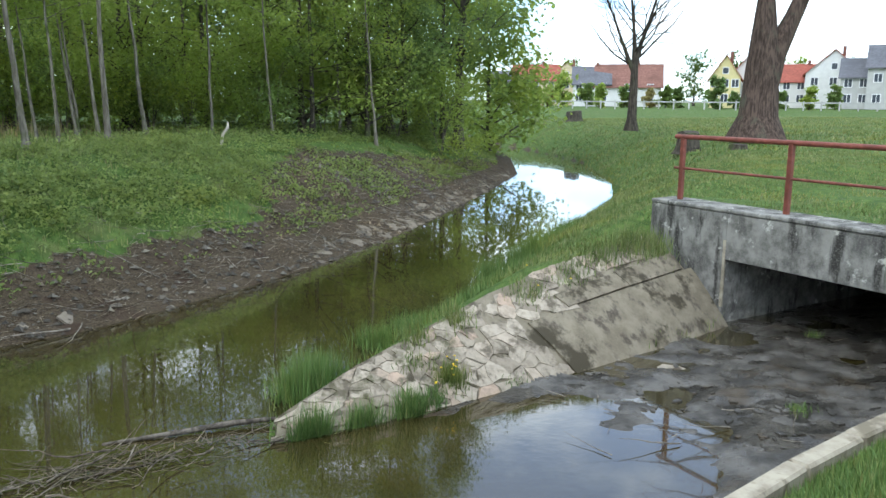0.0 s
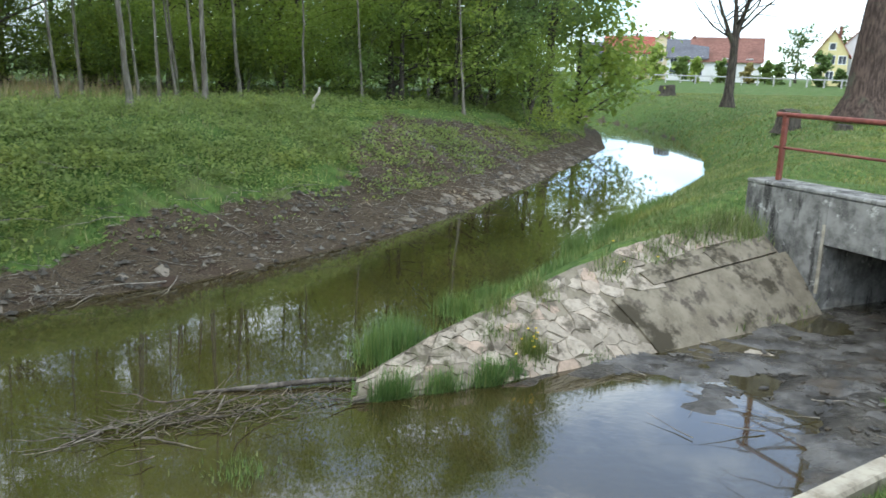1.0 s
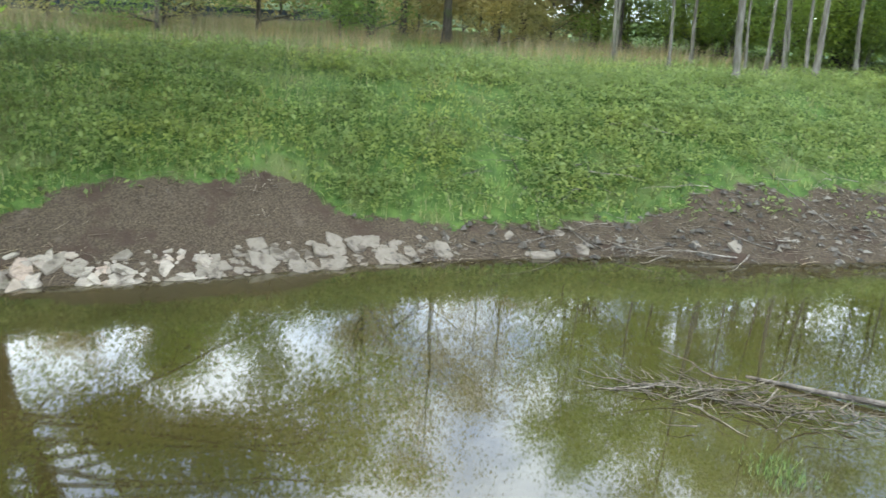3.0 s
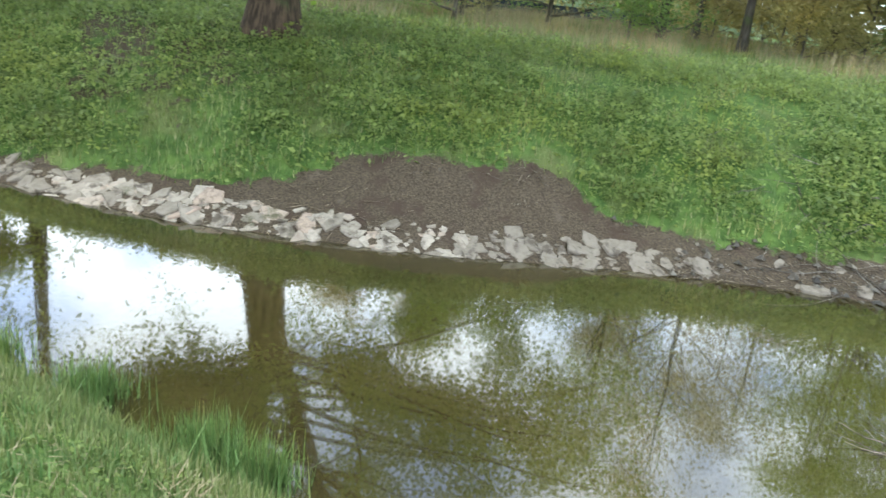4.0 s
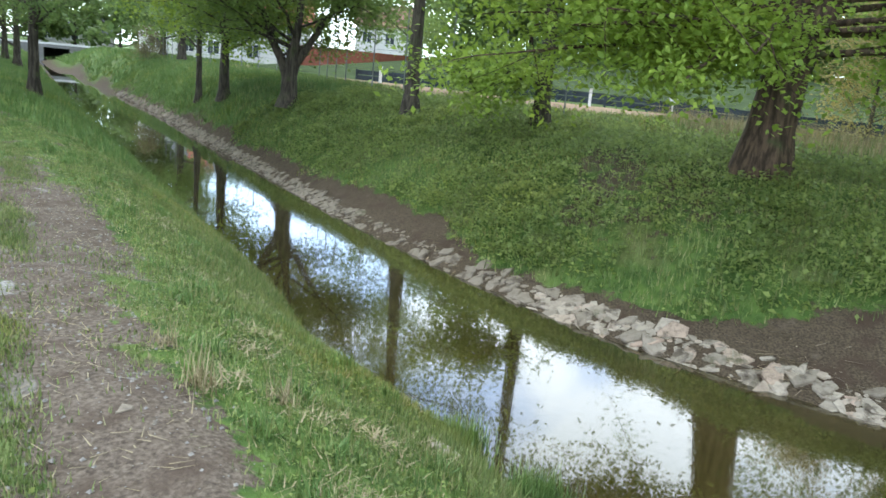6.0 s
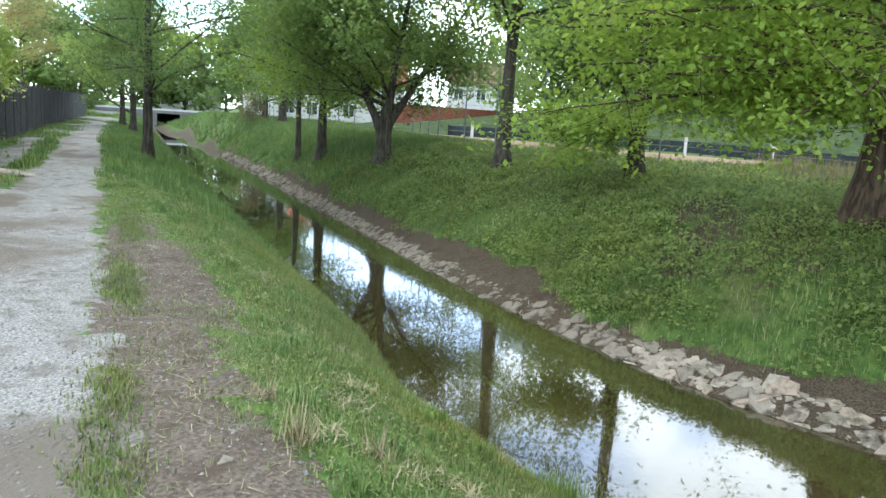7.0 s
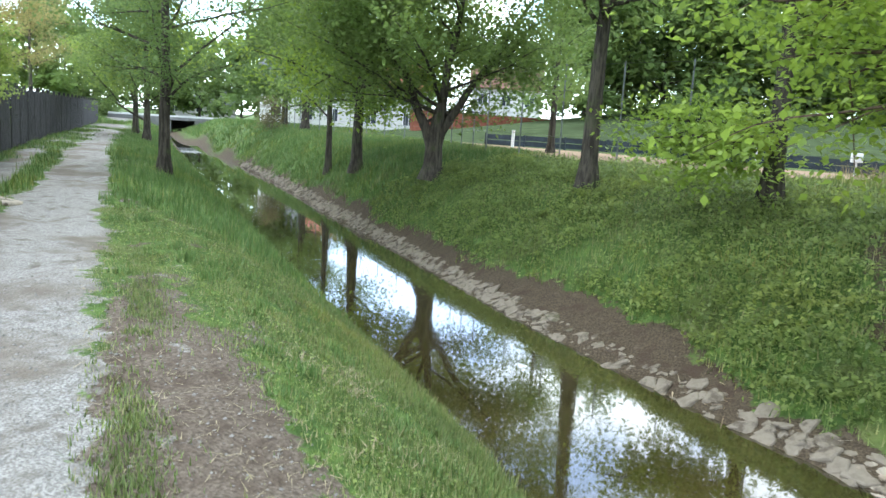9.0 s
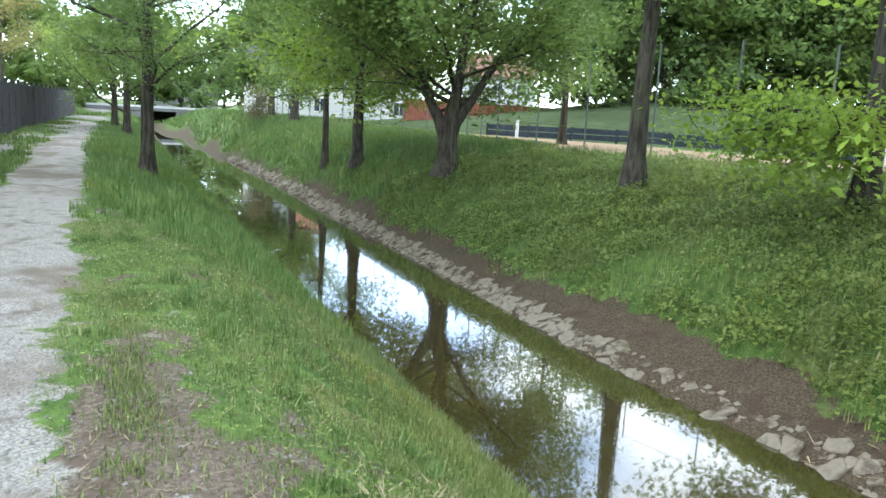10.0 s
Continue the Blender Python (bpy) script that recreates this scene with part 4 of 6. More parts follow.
# ---- wood on the opposite bank
r_wood = random.Random(8)
for k, (x, y, tall, rad) in enumerate([(-8.35, 15.5, 8, 0.075), (-7.95, 18.3, 8.5, 0.08), (-8.6, 22.3, 8, 0.07), (-9.35, 18.8, 7, 0.05), (-10.2, 21.7, 7, 0.05), (-8.95, 20.1, 8, 0.055), (-7.2, 23.9, 7.5, 0.05),
                                       (-2.5, 26.6, 8, 0.06), (-3.95, 28.4, 8, 0.06), (-11.4, 17.8, 7.5, 0.05), (-5.6, 24.9, 8, 0.05), (-12.4, 20.5, 8, 0.06), (-13.6, 18.5, 8, 0.055), (-15.0, 20.5, 8, 0.055), (-11.8, 21.9, 8, 0.05), (-10.6, 20.2, 7, 0.045), (-9.9, 20.9, 7, 0.05)]):
    tree("sapling", "pale slender sapling at the edge of the wood", (x, y), tall, rad, 60 + k, M_BARK_PALE, M_LEAF_YOUNG, 0.42, 1.0, 1.7, 10, 13, 0.34, 0.12, (r_wood.uniform(-0.09, 0.0), 0.0), "woodland edge")
for k in range(22):
    x = -19.5 + 19.5 * (k / 21) + r_wood.uniform(-0.5, 0.5)
    y = 25.5 + r_wood.uniform(0, 5.5) + 0.10 * (x + 16) + max(0, x + 4) * 1.2
    tree("woodland_tree", "leafy young woodland tree on the opposite bank", (x, y), r_wood.uniform(10.5, 15.0), r_wood.uniform(0.08, 0.15), 80 + k, M_BARK,
         M_LEAF_YOUNG if x < -4.5 or k % 2 else M_LEAF_LINDEN, 0.04, 1.0, 2.9, 32, 9, 0.5, 0.19, (0, 0), "woodland", None, 0.05, 3)
for k in range(17):
    x = -21 + 20.5 * (k / 16) + r_wood.uniform(-0.4, 0.4)
    y = 24.5 + r_wood.uniform(0, 2.2) + max(0, x + 8) * 0.7
    tree("hazel_shrub", "low spreading hazel shrub under the woodland edge", (x, y), r_wood.uniform(2.0, 3.4), 0.04, 380 + k, M_TWIG, M_LEAF_YOUNG if k % 3 else M_LEAF_LINDEN, 0.06, 1.0, 1.7, 12, 14, 0.4, 0.14, (0, 0), "hazel shrubs", [(0, 0.15, 0.15, 1), (0, -0.25, 0.0, 0.9), (0, 0.2, -0.25, 0.95)], 0.0, 4, category="shrub")
tree("waterside_tree", "dark alder leaning at the water's edge of the wood", (0.3, 33.0), 12, 0.24, 110, M_BARK, M_LEAF_DARK, 0.26, 1.0, 3.2, 26, 26, 0.42, 0.15, (0.02, 0), "woodland", None, 0.0, 4, skirt=1.9)
tree("waterside_tree", "dark alder at the water's edge of the wood", (-2.4, 30.0), 12, 0.2, 111, M_BARK, M_LEAF_DARK, 0.14, 1.0, 2.8, 28, 30, 0.42, 0.15, (0.0, 0), "woodland", None, 0.02, 4, skirt=1.5)
for k, (x, y, tall) in enumerate([(-21, 14.5, 4.5), (-19, 19.5, 3.6), (-24, 10, 7.0), (-23.5, 17.5, 7.5), (-30, 14, 9.0), (-27, 11.5, 8.5), (-33, 10.5, 7.5), (-27.5, 8.0, 7.0), (-26, 14.5, 9.0)]):
    tree("shrub", "tall ochre spring shrub in the rough grass behind the bank", (x, y), tall, 0.012 * tall, 180 + k, M_TWIG, M_LEAF_OCHRE if k % 2 else M_LEAF_LINDEN, 0.05, 1.0, 1.0 + 0.2 * tall, 18 + int(2.5 * tall), 13, 0.42, 0.15, (0, 0), "rough shrubs", None, 0.0, 4, category="shrub")
for k in range(9):
    x = -21 + 22.5 * k / 8
    tree("backwood_tree", "dense green tree deeper in the wood", (x + r_wood.uniform(-0.6, 0.6), 36 + r_wood.uniform(0, 3) + max(0, x + 3) * 0.6), r_wood.uniform(5.6, 7.2), 0.16, 260 + k, M_BARK, M_LEAF_LINDEN if k % 2 else M_LEAF_YOUNG, 0.02, 1.0, 3.8, 30, 13, 0.75, 0.30, (0, 0), "woodland", None, 0.05, 3)
for k, (x, y, tall) in enumerate([(-20.5, 18.5, 12.5), (-22.5, 16.8, 13), (-26.5, 21.5, 13), (-17.5, 24.0, 12.5), (-23.0, 25.0, 13), (-20.0, 26.0, 13), (-26.0, 26.5, 13)]):
    tree("spring_tree", "tall tree with thin ochre spring foliage behind the bank", (x, y), tall, 0.17, 220 + k, M_BARK, M_LEAF_OCHRE if k % 2 == 0 else M_LEAF_YOUNG, 0.16, 1.0, 5.0, 34, 8, 0.6, 0.17, (0, 0), "spring trees", None, 0.0, 4, skirt=0.8)
for k, (x, y) in enumerate([(-21, 24.5), (-24, 27.5), (-33, 27), (-37, 22), (-30.5, 30), (-42, 30), (-29, 24.5), (-45, 24), (-36, 34)]):
    tree("straw_shrub", "tall straw-coloured spring shrub beyond the rough grass", (x, y), r_wood.uniform(4.0, 6.0), 0.06, 240 + k, M_TWIG, M_LEAF_OCHRE, 0.02, 1.0, 3.2, 26, 12, 0.6, 0.28, (0, 0), "rough shrubs", None, 0.0, 3, category="shrub")
for k in range(5, 20):
    a = radians(-8 + 8 * k)
    x, y = -42 - 14 * math.sin(a * 0.9), -6 + 2.7 * k
    tree("hillside_tree", "dark leafy tree on the slope behind the sports field", (x - 16, y - 20, 4.6), r_wood.uniform(8, 13), 0.25, 200 + k, M_BARK, M_LEAF_DARK if k % 2 else M_LEAF_LINDEN, 0.05, 1.0, 5.0, 24, 22, 1.0, 0.50, (0, 0), "hillside trees", None, 0.1, 3)


# ---------------------------------------------------------------- buildings
M_ROOF_RED = plain("red_roof_tiles", (0.30, 0.085, 0.055), 0.8, 3, 0.3)
M_ROOF_BROWN = plain("brown_roof_tiles", (0.20, 0.095, 0.07), 0.8, 3, 0.3)
M_ROOF_GREY = plain("grey_roof", (0.12, 0.12, 0.13), 0.8, 3, 0.25)
M_PLASTER_WHITE = plain("white_plaster", (0.64, 0.63, 0.59), 0.9, 1.5, 0.08)
M_PLASTER_CREAM = plain("cream_plaster", (0.62, 0.52, 0.34), 0.9, 1.5, 0.1)
M_PLASTER_YELLOW = plain("yellow_plaster", (0.62, 0.53, 0.26), 0.9, 1.5, 0.1)
M_PLASTER_GREY = plain("grey_plaster", (0.42, 0.41, 0.38), 0.9, 1.5, 0.12)
M_PANE = plain("dark_window_glass", (0.06, 0.07, 0.085), 0.12, 2, 0.2)
M_FRAME = plain("white_window_frame", (0.75, 0.75, 0.73), 0.6, 6, 0.05)


def house(name, label, at, yaw, width, depth, eaves, ridge, wall, roof, gable_front=True, cols=3, floors=2, chimney=True):
    """A house with walls, a pitched roof with overhang, windows with frames, and a chimney."""
    top = thing(name, label, "house", at, "houses")
    top.rotation_euler = (0, 0, yaw)
    w, d = width / 2, depth / 2
    bm = bmesh.new()
    if gable_front:
        prof = [(-w, 0), (w, 0), (w, eaves), (0, ridge), (-w, eaves)]
        front, back = [bm.verts.new((x, -d, z)) for x, z in prof], [bm.verts.new((x, d, z)) for x, z in prof]
    else:
        prof = [(-d, 0), (d, 0), (d, eaves), (0, ridge), (-d, eaves)]
        front, back = [bm.verts.new((-w, y, z)) for y, z in prof], [bm.verts.new((w, y, z)) for y, z in prof]
    bm.faces.new(front)
    bm.faces.new(back[::-1])
    for k in range(5):
        n = (k + 1) % 5
        bm.faces.new((front[k], back[k], back[n], front[n]))
    bmesh.ops.recalc_face_normals(bm, faces=bm.faces)
    part("wall", bm, wall, top)
    half, run = (w, d) if gable_front else (d, w)
    bm = bmesh.new()
    for sgn in (-1, 1):
        o, slope = 0.45, (ridge - eaves) / half
        pts = [(0, ridge + 0.16), (sgn * (half + o), eaves - o * slope + 0.16), (sgn * (half + o), eaves - o * slope), (0, ridge)]
        a, b = [], []
        for u, z in pts:
            a.append(bm.verts.new((u, -run - 0.35, z) if gable_front else (-run - 0.35, u, z)))
            b.append(bm.verts.new((u, run + 0.35, z) if gable_front else (run + 0.35, u, z)))
        bm.faces.new(a)
        bm.faces.new(b[::-1])
        for k in range(4):
            n = (k + 1) % 4
            bm.faces.new((a[k], b[k], b[n], a[n]))
    bmesh.ops.recalc_face_normals(bm, faces=bm.faces)
    rf = part("roof", bm, roof, top)
    if chimney:
        box_part("chimney", (w * 0.25, -0.3, ridge - 0.9), (w * 0.25 + 0.5, 0.2, ridge + 0.8), M_ROOF_BROWN, rf)
    for f in range(floors):
        for c in range(cols):
            x = -w + width * (c + 0.5) / cols
            z = 0.9 + f * (eaves - 0.2) / floors
            win = box_part("window", (x - 0.6, -d - 0.05, z), (x + 0.6, -d + 0.05, z + 1.35), M_FRAME, top)
            box_part("pane", (x - 0.5, -d - 0.07, z + 0.1), (x - 0.04, -d - 0.045, z + 1.25), M_PANE, win)
            box_part("pane", (x + 0.04, -d - 0.07, z + 0.1), (x + 0.5, -d - 0.045, z + 1.25), M_PANE, win)
    if gable_front:
        win = box_part("window", (-0.5, -d - 0.05, eaves + 0.5), (0.5, -d + 0.05, eaves + 1.6), M_FRAME, top)
        box_part("pane", (-0.4, -d - 0.07, eaves + 0.6), (0.4, -d - 0.045, eaves + 1.5), M_PANE, win)
    return top


def far(dx, dy, dist, z=2.05):
    """A place at that distance from the start, along a direction of the plan."""
    return (dx * dist, dy * dist, z)


def facing(dx, dy):
    """The turn that sets a front (towards -y) against that direction."""
    return math.atan2(-dx, dy)


for label, dx, dy, dist, wid, eav, rid, wall, roof, gab in (
        ("cream house with a tiled orange-red roof", 0.105, 0.994, 165, 9, 5.0, 8.0, M_PLASTER_CREAM, M_ROOF_RED, False),
        ("tan gabled house with a red roof", 0.142, 0.990, 170, 9, 5.2, 8.6, M_PLASTER_CREAM, M_ROOF_BROWN, True),
        ("white house with a dark grey roof", 0.172, 0.985, 150, 6.5, 4.0, 7.0, M_PLASTER_WHITE, M_ROOF_GREY, False),
        ("white house with a broad brown-red roof", 0.215, 0.977, 150, 11.5, 3.6, 7.4, M_PLASTER_WHITE, M_ROOF_BROWN, False),
        ("bright yellow gabled house with a red roof", 0.322, 0.947, 140, 4.6, 4.8, 8.2, M_PLASTER_YELLOW, M_ROOF_RED, True),
        ("white house with a steep red roof", 0.345, 0.938, 150, 7, 4.6, 8.6, M_PLASTER_WHITE, M_ROOF_RED, True),
        ("white house wing with a red roof", 0.398, 0.917, 150, 6.5, 4.4, 7.2, M_PLASTER_WHITE, M_ROOF_RED, False),
        ("tall white gabled house with a red roof", 0.428, 0.904, 147, 8.2, 5.6, 9.2, M_PLASTER_WHITE, M_ROOF_RED, True),
        ("grey plastered house with a dark roof", 0.455, 0.890, 140, 6.2, 4.8, 7.6, M_PLASTER_GREY, M_ROOF_GREY, False),
        ("grey house with a dark hipped roof", 0.486, 0.874, 138, 8.5, 6.2, 9.4, M_PLASTER_GREY, M_ROOF_GREY, False),
        ("dark-roofed low house between the trees", 0.070, 0.997, 175, 9, 4.0, 7.0, M_PLASTER_GREY, M_ROOF_GREY, False)):
    house("house", label, far(dx, dy, dist), facing(dx, dy), wid, 9, eav, rid, wall, roof, gab)

# gardens and hedges before and behind the houses
r_gar = random.Random(31)
for k in range(26):
    dx = 0.06 + 0.44 * (k + r_gar.random()) / 26
    dist = r_gar.choice((118, 126, 134, 175, 185))
    tall = r_gar.uniform(2.0, 4.5) if dist < 140 else r_gar.uniform(7, 11)
    tree("garden_tree" if tall > 5 else "garden_bush", "fresh green tree among the distant gardens" if tall > 5 else "rounded green bush before the distant houses", (dx * dist, math.sqrt(1 - dx * dx) * dist, 1.95),
         tall, 0.03 * tall, 300 + k, M_BARK, r_gar.choice((M_LEAF_YOUNG, M_LEAF_LINDEN, M_LEAF_DARK, M_LEAF_OCHRE)), 0.06, 1.0, 0.42 * tall, 14, 6, 0.10 * tall, 0.12 * tall ** 0.5 + 0.28, (0, 0), "distant gardens", None, 0.0, 3, category="tree" if tall > 5 else "bush")


def lawn_fence():
    """Thin posts and a rail at the far edge of the lawn."""
    top = thing("lawn_fence", "low grey post-and-rail fence at the far edge of the lawn", "fence")
    pts = [Vector((dx * 112, math.sqrt(1 - dx * dx) * 112, 1.95)) for dx in np.linspace(0.10, 0.52, 26)]
    for a, b in zip(pts[:-1], pts[1:]):
        d = (b - a).normalized()
        m = Matrix(((d.x, -d.y, 0, a.x), (d.y, d.x, 0, a.y), (0, 0, 1, a.z), (0, 0, 0, 1)))
        part("post", box(bmesh.new(), (-0.09, -0.09, -0.2), (0.09, 0.09, 1.2), m), M_PLASTER_GREY, top)
        part("rail", box(bmesh.new(), (0.1, -0.04, 0.95), ((b - a).length - 0.1, 0.04, 1.10), m), M_PLASTER_GREY, top)


lawn_fence()
# across the sports field
for label, dx, dy, dist, wid, eav, rid, wall, roof, gab in (
        ("white house with a red garage beyond the sports field", -0.905, -0.425, 85, 11, 4.6, 7.0, M_PLASTER_WHITE, M_ROOF_RED, False),
        ("tall white house beyond the sports field", -0.960, -0.272, 100, 8, 6.0, 8.4, M_PLASTER_WHITE, M_ROOF_BROWN, False),
        ("white house beyond the trees of the bank", -0.872, -0.49, 95, 10, 5.0, 7.5, M_PLASTER_WHITE, M_ROOF_GREY, False)):
    house("house", label, far(dx, dy, dist, 2.0), facing(dx, dy), wid, 8, eav, rid, wall, roof, gab)
house("house", "low grey-roofed house beyond the end of the canal", far(-0.806, -0.592, 150, 1.95), facing(-0.806, -0.592), 12, 8, 2.6, 5.2, M_PLASTER_GREY, M_ROOF_GREY, False)

M_BRICK = plain("red_brick_wall", (0.27, 0.095, 0.06), 0.9, 5, 0.25)
M_BOARD = plain("dark_blue_boards", (0.030, 0.042, 0.055), 0.6, 4, 0.35)
M_TRACK = plain("brown_cinder_track", (0.30, 0.215, 0.145), 0.95, 2.2, 0.15)
M_FENCE = plain("dark_timber_fence", (0.045, 0.042, 0.042), 0.85, 6, 0.4)
M_GALV = plain("galvanised_steel", (0.20, 0.21, 0.21), 0.5, 9, 0.2, 0.5)
M_WHITE = plain("white_post_paint", (0.72, 0.72, 0.70), 0.6, 8, 0.08)

wall = thing("brick_wall", "low red brick wall behind the sports field", "wall")
for a, b in (((-60, -25), (-66, -19)), ((-66, -19), (-72, -12))):
    va, vb = Vector((*a, 0)), Vector((*b, 0))
    d = (vb - va).normalized()
    m = Matrix(((d.x, -d.y, 0, va.x), (d.y, d.x, 0, va.y), (0, 0, 1, 3.0), (0, 0, 0, 1)))
    part("wall_length", box(bmesh.new(), (0, -0.15, -0.3), ((vb - va).length, 0.15, 1.3), m), M_BRICK, wall)

# cinder track: a slightly raised strip on the field
edge_a = [(-70.0, -36.0), (-52.0, -27.0), (-39.5, -16.0), (-31.6, -9.2), (-27.5, -4.5), (-29.0, -0.5), (-36.0, 3.0), (-40.0, 6.0)]
edge_b = [(-72.0, -31.0), (-54.0, -25.5), (-46.5, -17.0), (-44.6, -11.0), (-44.0, -7.0), (-42.4, -1.5), (-41.2, 3.2), (-40.3, 6.3)]
bm = bmesh.new()
rows_ = [[bm.verts.new((a[0] + (b[0] - a[0]) * k / 4, a[1] + (b[1] - a[1]) * k / 4, height(a[0] + (b[0] - a[0]) * k / 4, a[1] + (b[1] - a[1]) * k / 4) + 0.05)) for k in range(5)] for a, b in zip(edge_a, edge_b)]
for p, q in zip(rows_[:-1], rows_[1:]):
    for k in range(4):
        bm.faces.new((p[k], p[k + 1], q[k + 1], q[k]))
bmesh.ops.recalc_face_normals(bm, faces=bm.faces)
tagged(part("track", bm, M_TRACK), "brown cinder running track on the field", "track", kind="structure")

# grassy slope behind the field
M_FIELD = plain("rough_field_grass", (0.062, 0.082, 0.040), 1.0, 1.2, 0.3, 0.0, 0.1)
M_FIELD.node_tree.nodes["Principled BSDF"].inputs["Specular IOR Level"].default_value = 0.0
M_TRACK.node_tree.nodes["Principled BSDF"].inputs["Specular IOR Level"].default_value = 0.0
bm = bmesh.new()
prof = [(-45.5, 2.0), (-50, 2.9), (-58, 4.3), (-72, 5.7), (-140, 5.9)]
rows_ = []
for k in range(13):
    y = -30 + 7.5 * k
    rise = min(1.0, max(0.3, 0.35 + 0.65 * (y + 22) / 14))
    rows_.append([bm.verts.new((x + 0.9 * math.sin(k * 0.9) - (12 if k == 0 else 0), y, 2.0 + (z - 2.0) * rise - (0.3 if k == 12 else 0))) for x, z in prof])
for p, q in zip(rows_[:-1], rows_[1:]):
    for k in range(4):
        bm.faces.new((p[k], p[k + 1], q[k + 1], q[k]))
bmesh.ops.recalc_face_normals(bm, faces=bm.faces)
tagged(part("field_slope", bm, M_FIELD, None, "", True), "dull green grass slope behind the sports field", "slope", kind="structure")


def board_fence():
    """Low dark boards between posts along the far side of the track."""
    line = [Vector((x, y, height(x, y))) for x, y in [(-45.6, -14.8), (-44.8, -8.0), (-42.5, -0.3), (-40.8, 6.0), (-39.8, 13.0), (-39.2, 22.0), (-41.0, 32.0)]]
    top = thing("board_fence", "low dark-blue board fence along the cinder track", "fence")
    for a, b in zip(line[:-1], line[1:]):
        d = (b - a).normalized()
        n = max(1, round((b - a).length / 2.5))
        for k in range(n):
            p, q = a.lerp(b, k / n), a.lerp(b, (k + 1) / n)
            m = Matrix(((d.x, -d.y, 0, p.x), (d.y, d.x, 0, p.y), (0, 0, 1, p.z), (0, 0, 0, 1)))
            length = (q - p).length
            part("post", box(bmesh.new(), (-0.04, -0.05, -0.2), (0.04, 0.05, 0.72), m), M_BOARD, top)
            for z in (0.12, 0.42):
                part("board", box(bmesh.new(), (0.045, -0.02, z), (length - 0.045, 0.02, z + 0.26), m), M_BOARD, top)


board_fence()
for x, y in [(-39.0, -1.0), (-43.4, -12.7)]:
    post = thing("marker_post", "short white marker post beside the track", "post", (x, y, height(x, y)), "marker posts")
    box_part("shaft", (-0.07, -0.07, -0.2), (0.07, 0.07, 0.88), M_WHITE, post, "", None, 0.01)
    box_part("cap", (-0.085, -0.085, 0.885), (0.085, 0.085, 0.93), M_WHITE, post)
sign = thing("white_box", "small white box on a post by the board fence", "box", (-39.9, 2.9, height(-39.9, 2.9)))
box_part("post", (-0.04, -0.04, -0.2), (0.04, 0.04, 0.6), M_WHITE, sign)
box_part("case", (-0.12, -0.22, 0.6), (0.12, 0.22, 1.0), M_WHITE, sign, "", None, 0.02)


def mesh_fence():
    """Tall thin steel posts and wires round the field."""
    pts = [(-58.7, -35.2), (-50.2, -28.6), (-45.7, -23.2), (-37.8, -14.2), (-31.8, -10.8), (-27.5, -7.2), (-25.0, -3.4), (-24.4, 0.6)]
    top = thing("wire_fence", "tall wire fence on thin steel posts round the sports field", "fence")
    for a, b in zip(pts[:-1], pts[1:]):
        n = max(2, round(math.dist(a, b) / 2.4))
        ends = []
        for k in range(n + 1):
            x, y = a[0] + (b[0] - a[0]) * k / n, a[1] + (b[1] - a[1]) * k / n
            z = height(x, y)
            ends.append((x, y, z))
            if k < n:
                verts, faces = tubes([([(x, y, z - 0.2), (x, y, z + 1.5), (x, y, z + 3.0)], [0.03] * 3)], 6)
                child("post", mesh_from("post", verts, faces, M_GALV), top)
        for h in (0.1, 0.8, 1.5, 2.2, 2.95):
            verts, faces = tubes([([(x, y, z + h) for x, y, z in ends], [0.006] * len(ends))], 3)
            child("wire", mesh_from("wire", verts, faces, M_GALV), top)


mesh_fence()


def garden_fence():
    """A dark close-boarded fence left of the path: posts, rails and single pales."""
    pts = [(-6.2, -9.4), (-10.6, -13.4), (-14.4, -16.4), (-20.7, -21.8), (-30, -29.8), (-42, -39.6), (-58, -53)]
    top = thing("garden_fence", "dark weathered timber pale fence along the gravel path", "fence")
    pale = None
    count = 0
    r = random.Random(5)
    for a, b in zip(pts[:-1], pts[1:]):
        va, vb = Vector((*a, height(*a))), Vector((*b, height(*b)))
        d = (vb - va).normalized()
        n = max(2, round((vb - va).length / 2.2))
        for k in range(n):
            p, q = va.lerp(vb, k / n), va.lerp(vb, (k + 1) / n)
            length = (q - p).length
            m = Matrix(((d.x, -d.y, 0, p.x), (d.y, d.x, 0, p.y), (0, 0, 1, p.z), (0, 0, 0, 1)))
            part("post", box(bmesh.new(), (-0.05, 0.03, -0.2), (0.05, 0.13, 1.95), m), M_FENCE, top)
            for z in (0.4, 1.5):
                part("rail", box(bmesh.new(), (0.05, 0.03, z), (length - 0.05, 0.08, z + 0.09), m), M_FENCE, top)
            if count < 280:
                if pale is None:
                    bmp = box(bmesh.new(), (-0.055, -0.012, 0.0), (0.055, 0.012, 1.75))
                    pale = bpy.data.meshes.new("pale")
                    bmp.to_mesh(pale)
                    bmp.free()
                    pale.materials.append(M_FENCE)
                for j in range(int(length / 0.16)):
                    ob = child("pale", pale, top)
                    ob.matrix_basis = m @ Matrix.Translation((0.10 + 0.16 * j, 0.0, 0.05 + r.uniform(-0.03, 0.03))) @ Euler((0, r.uniform(-0.02, 0.02), 0)).to_matrix().to_4x4()
                    count += 1
            else:
                part("panel", box(bmesh.new(), (0.02, -0.012, 0.05), (length - 0.02, 0.012, 1.78), m), M_FENCE, top)


garden_fence()

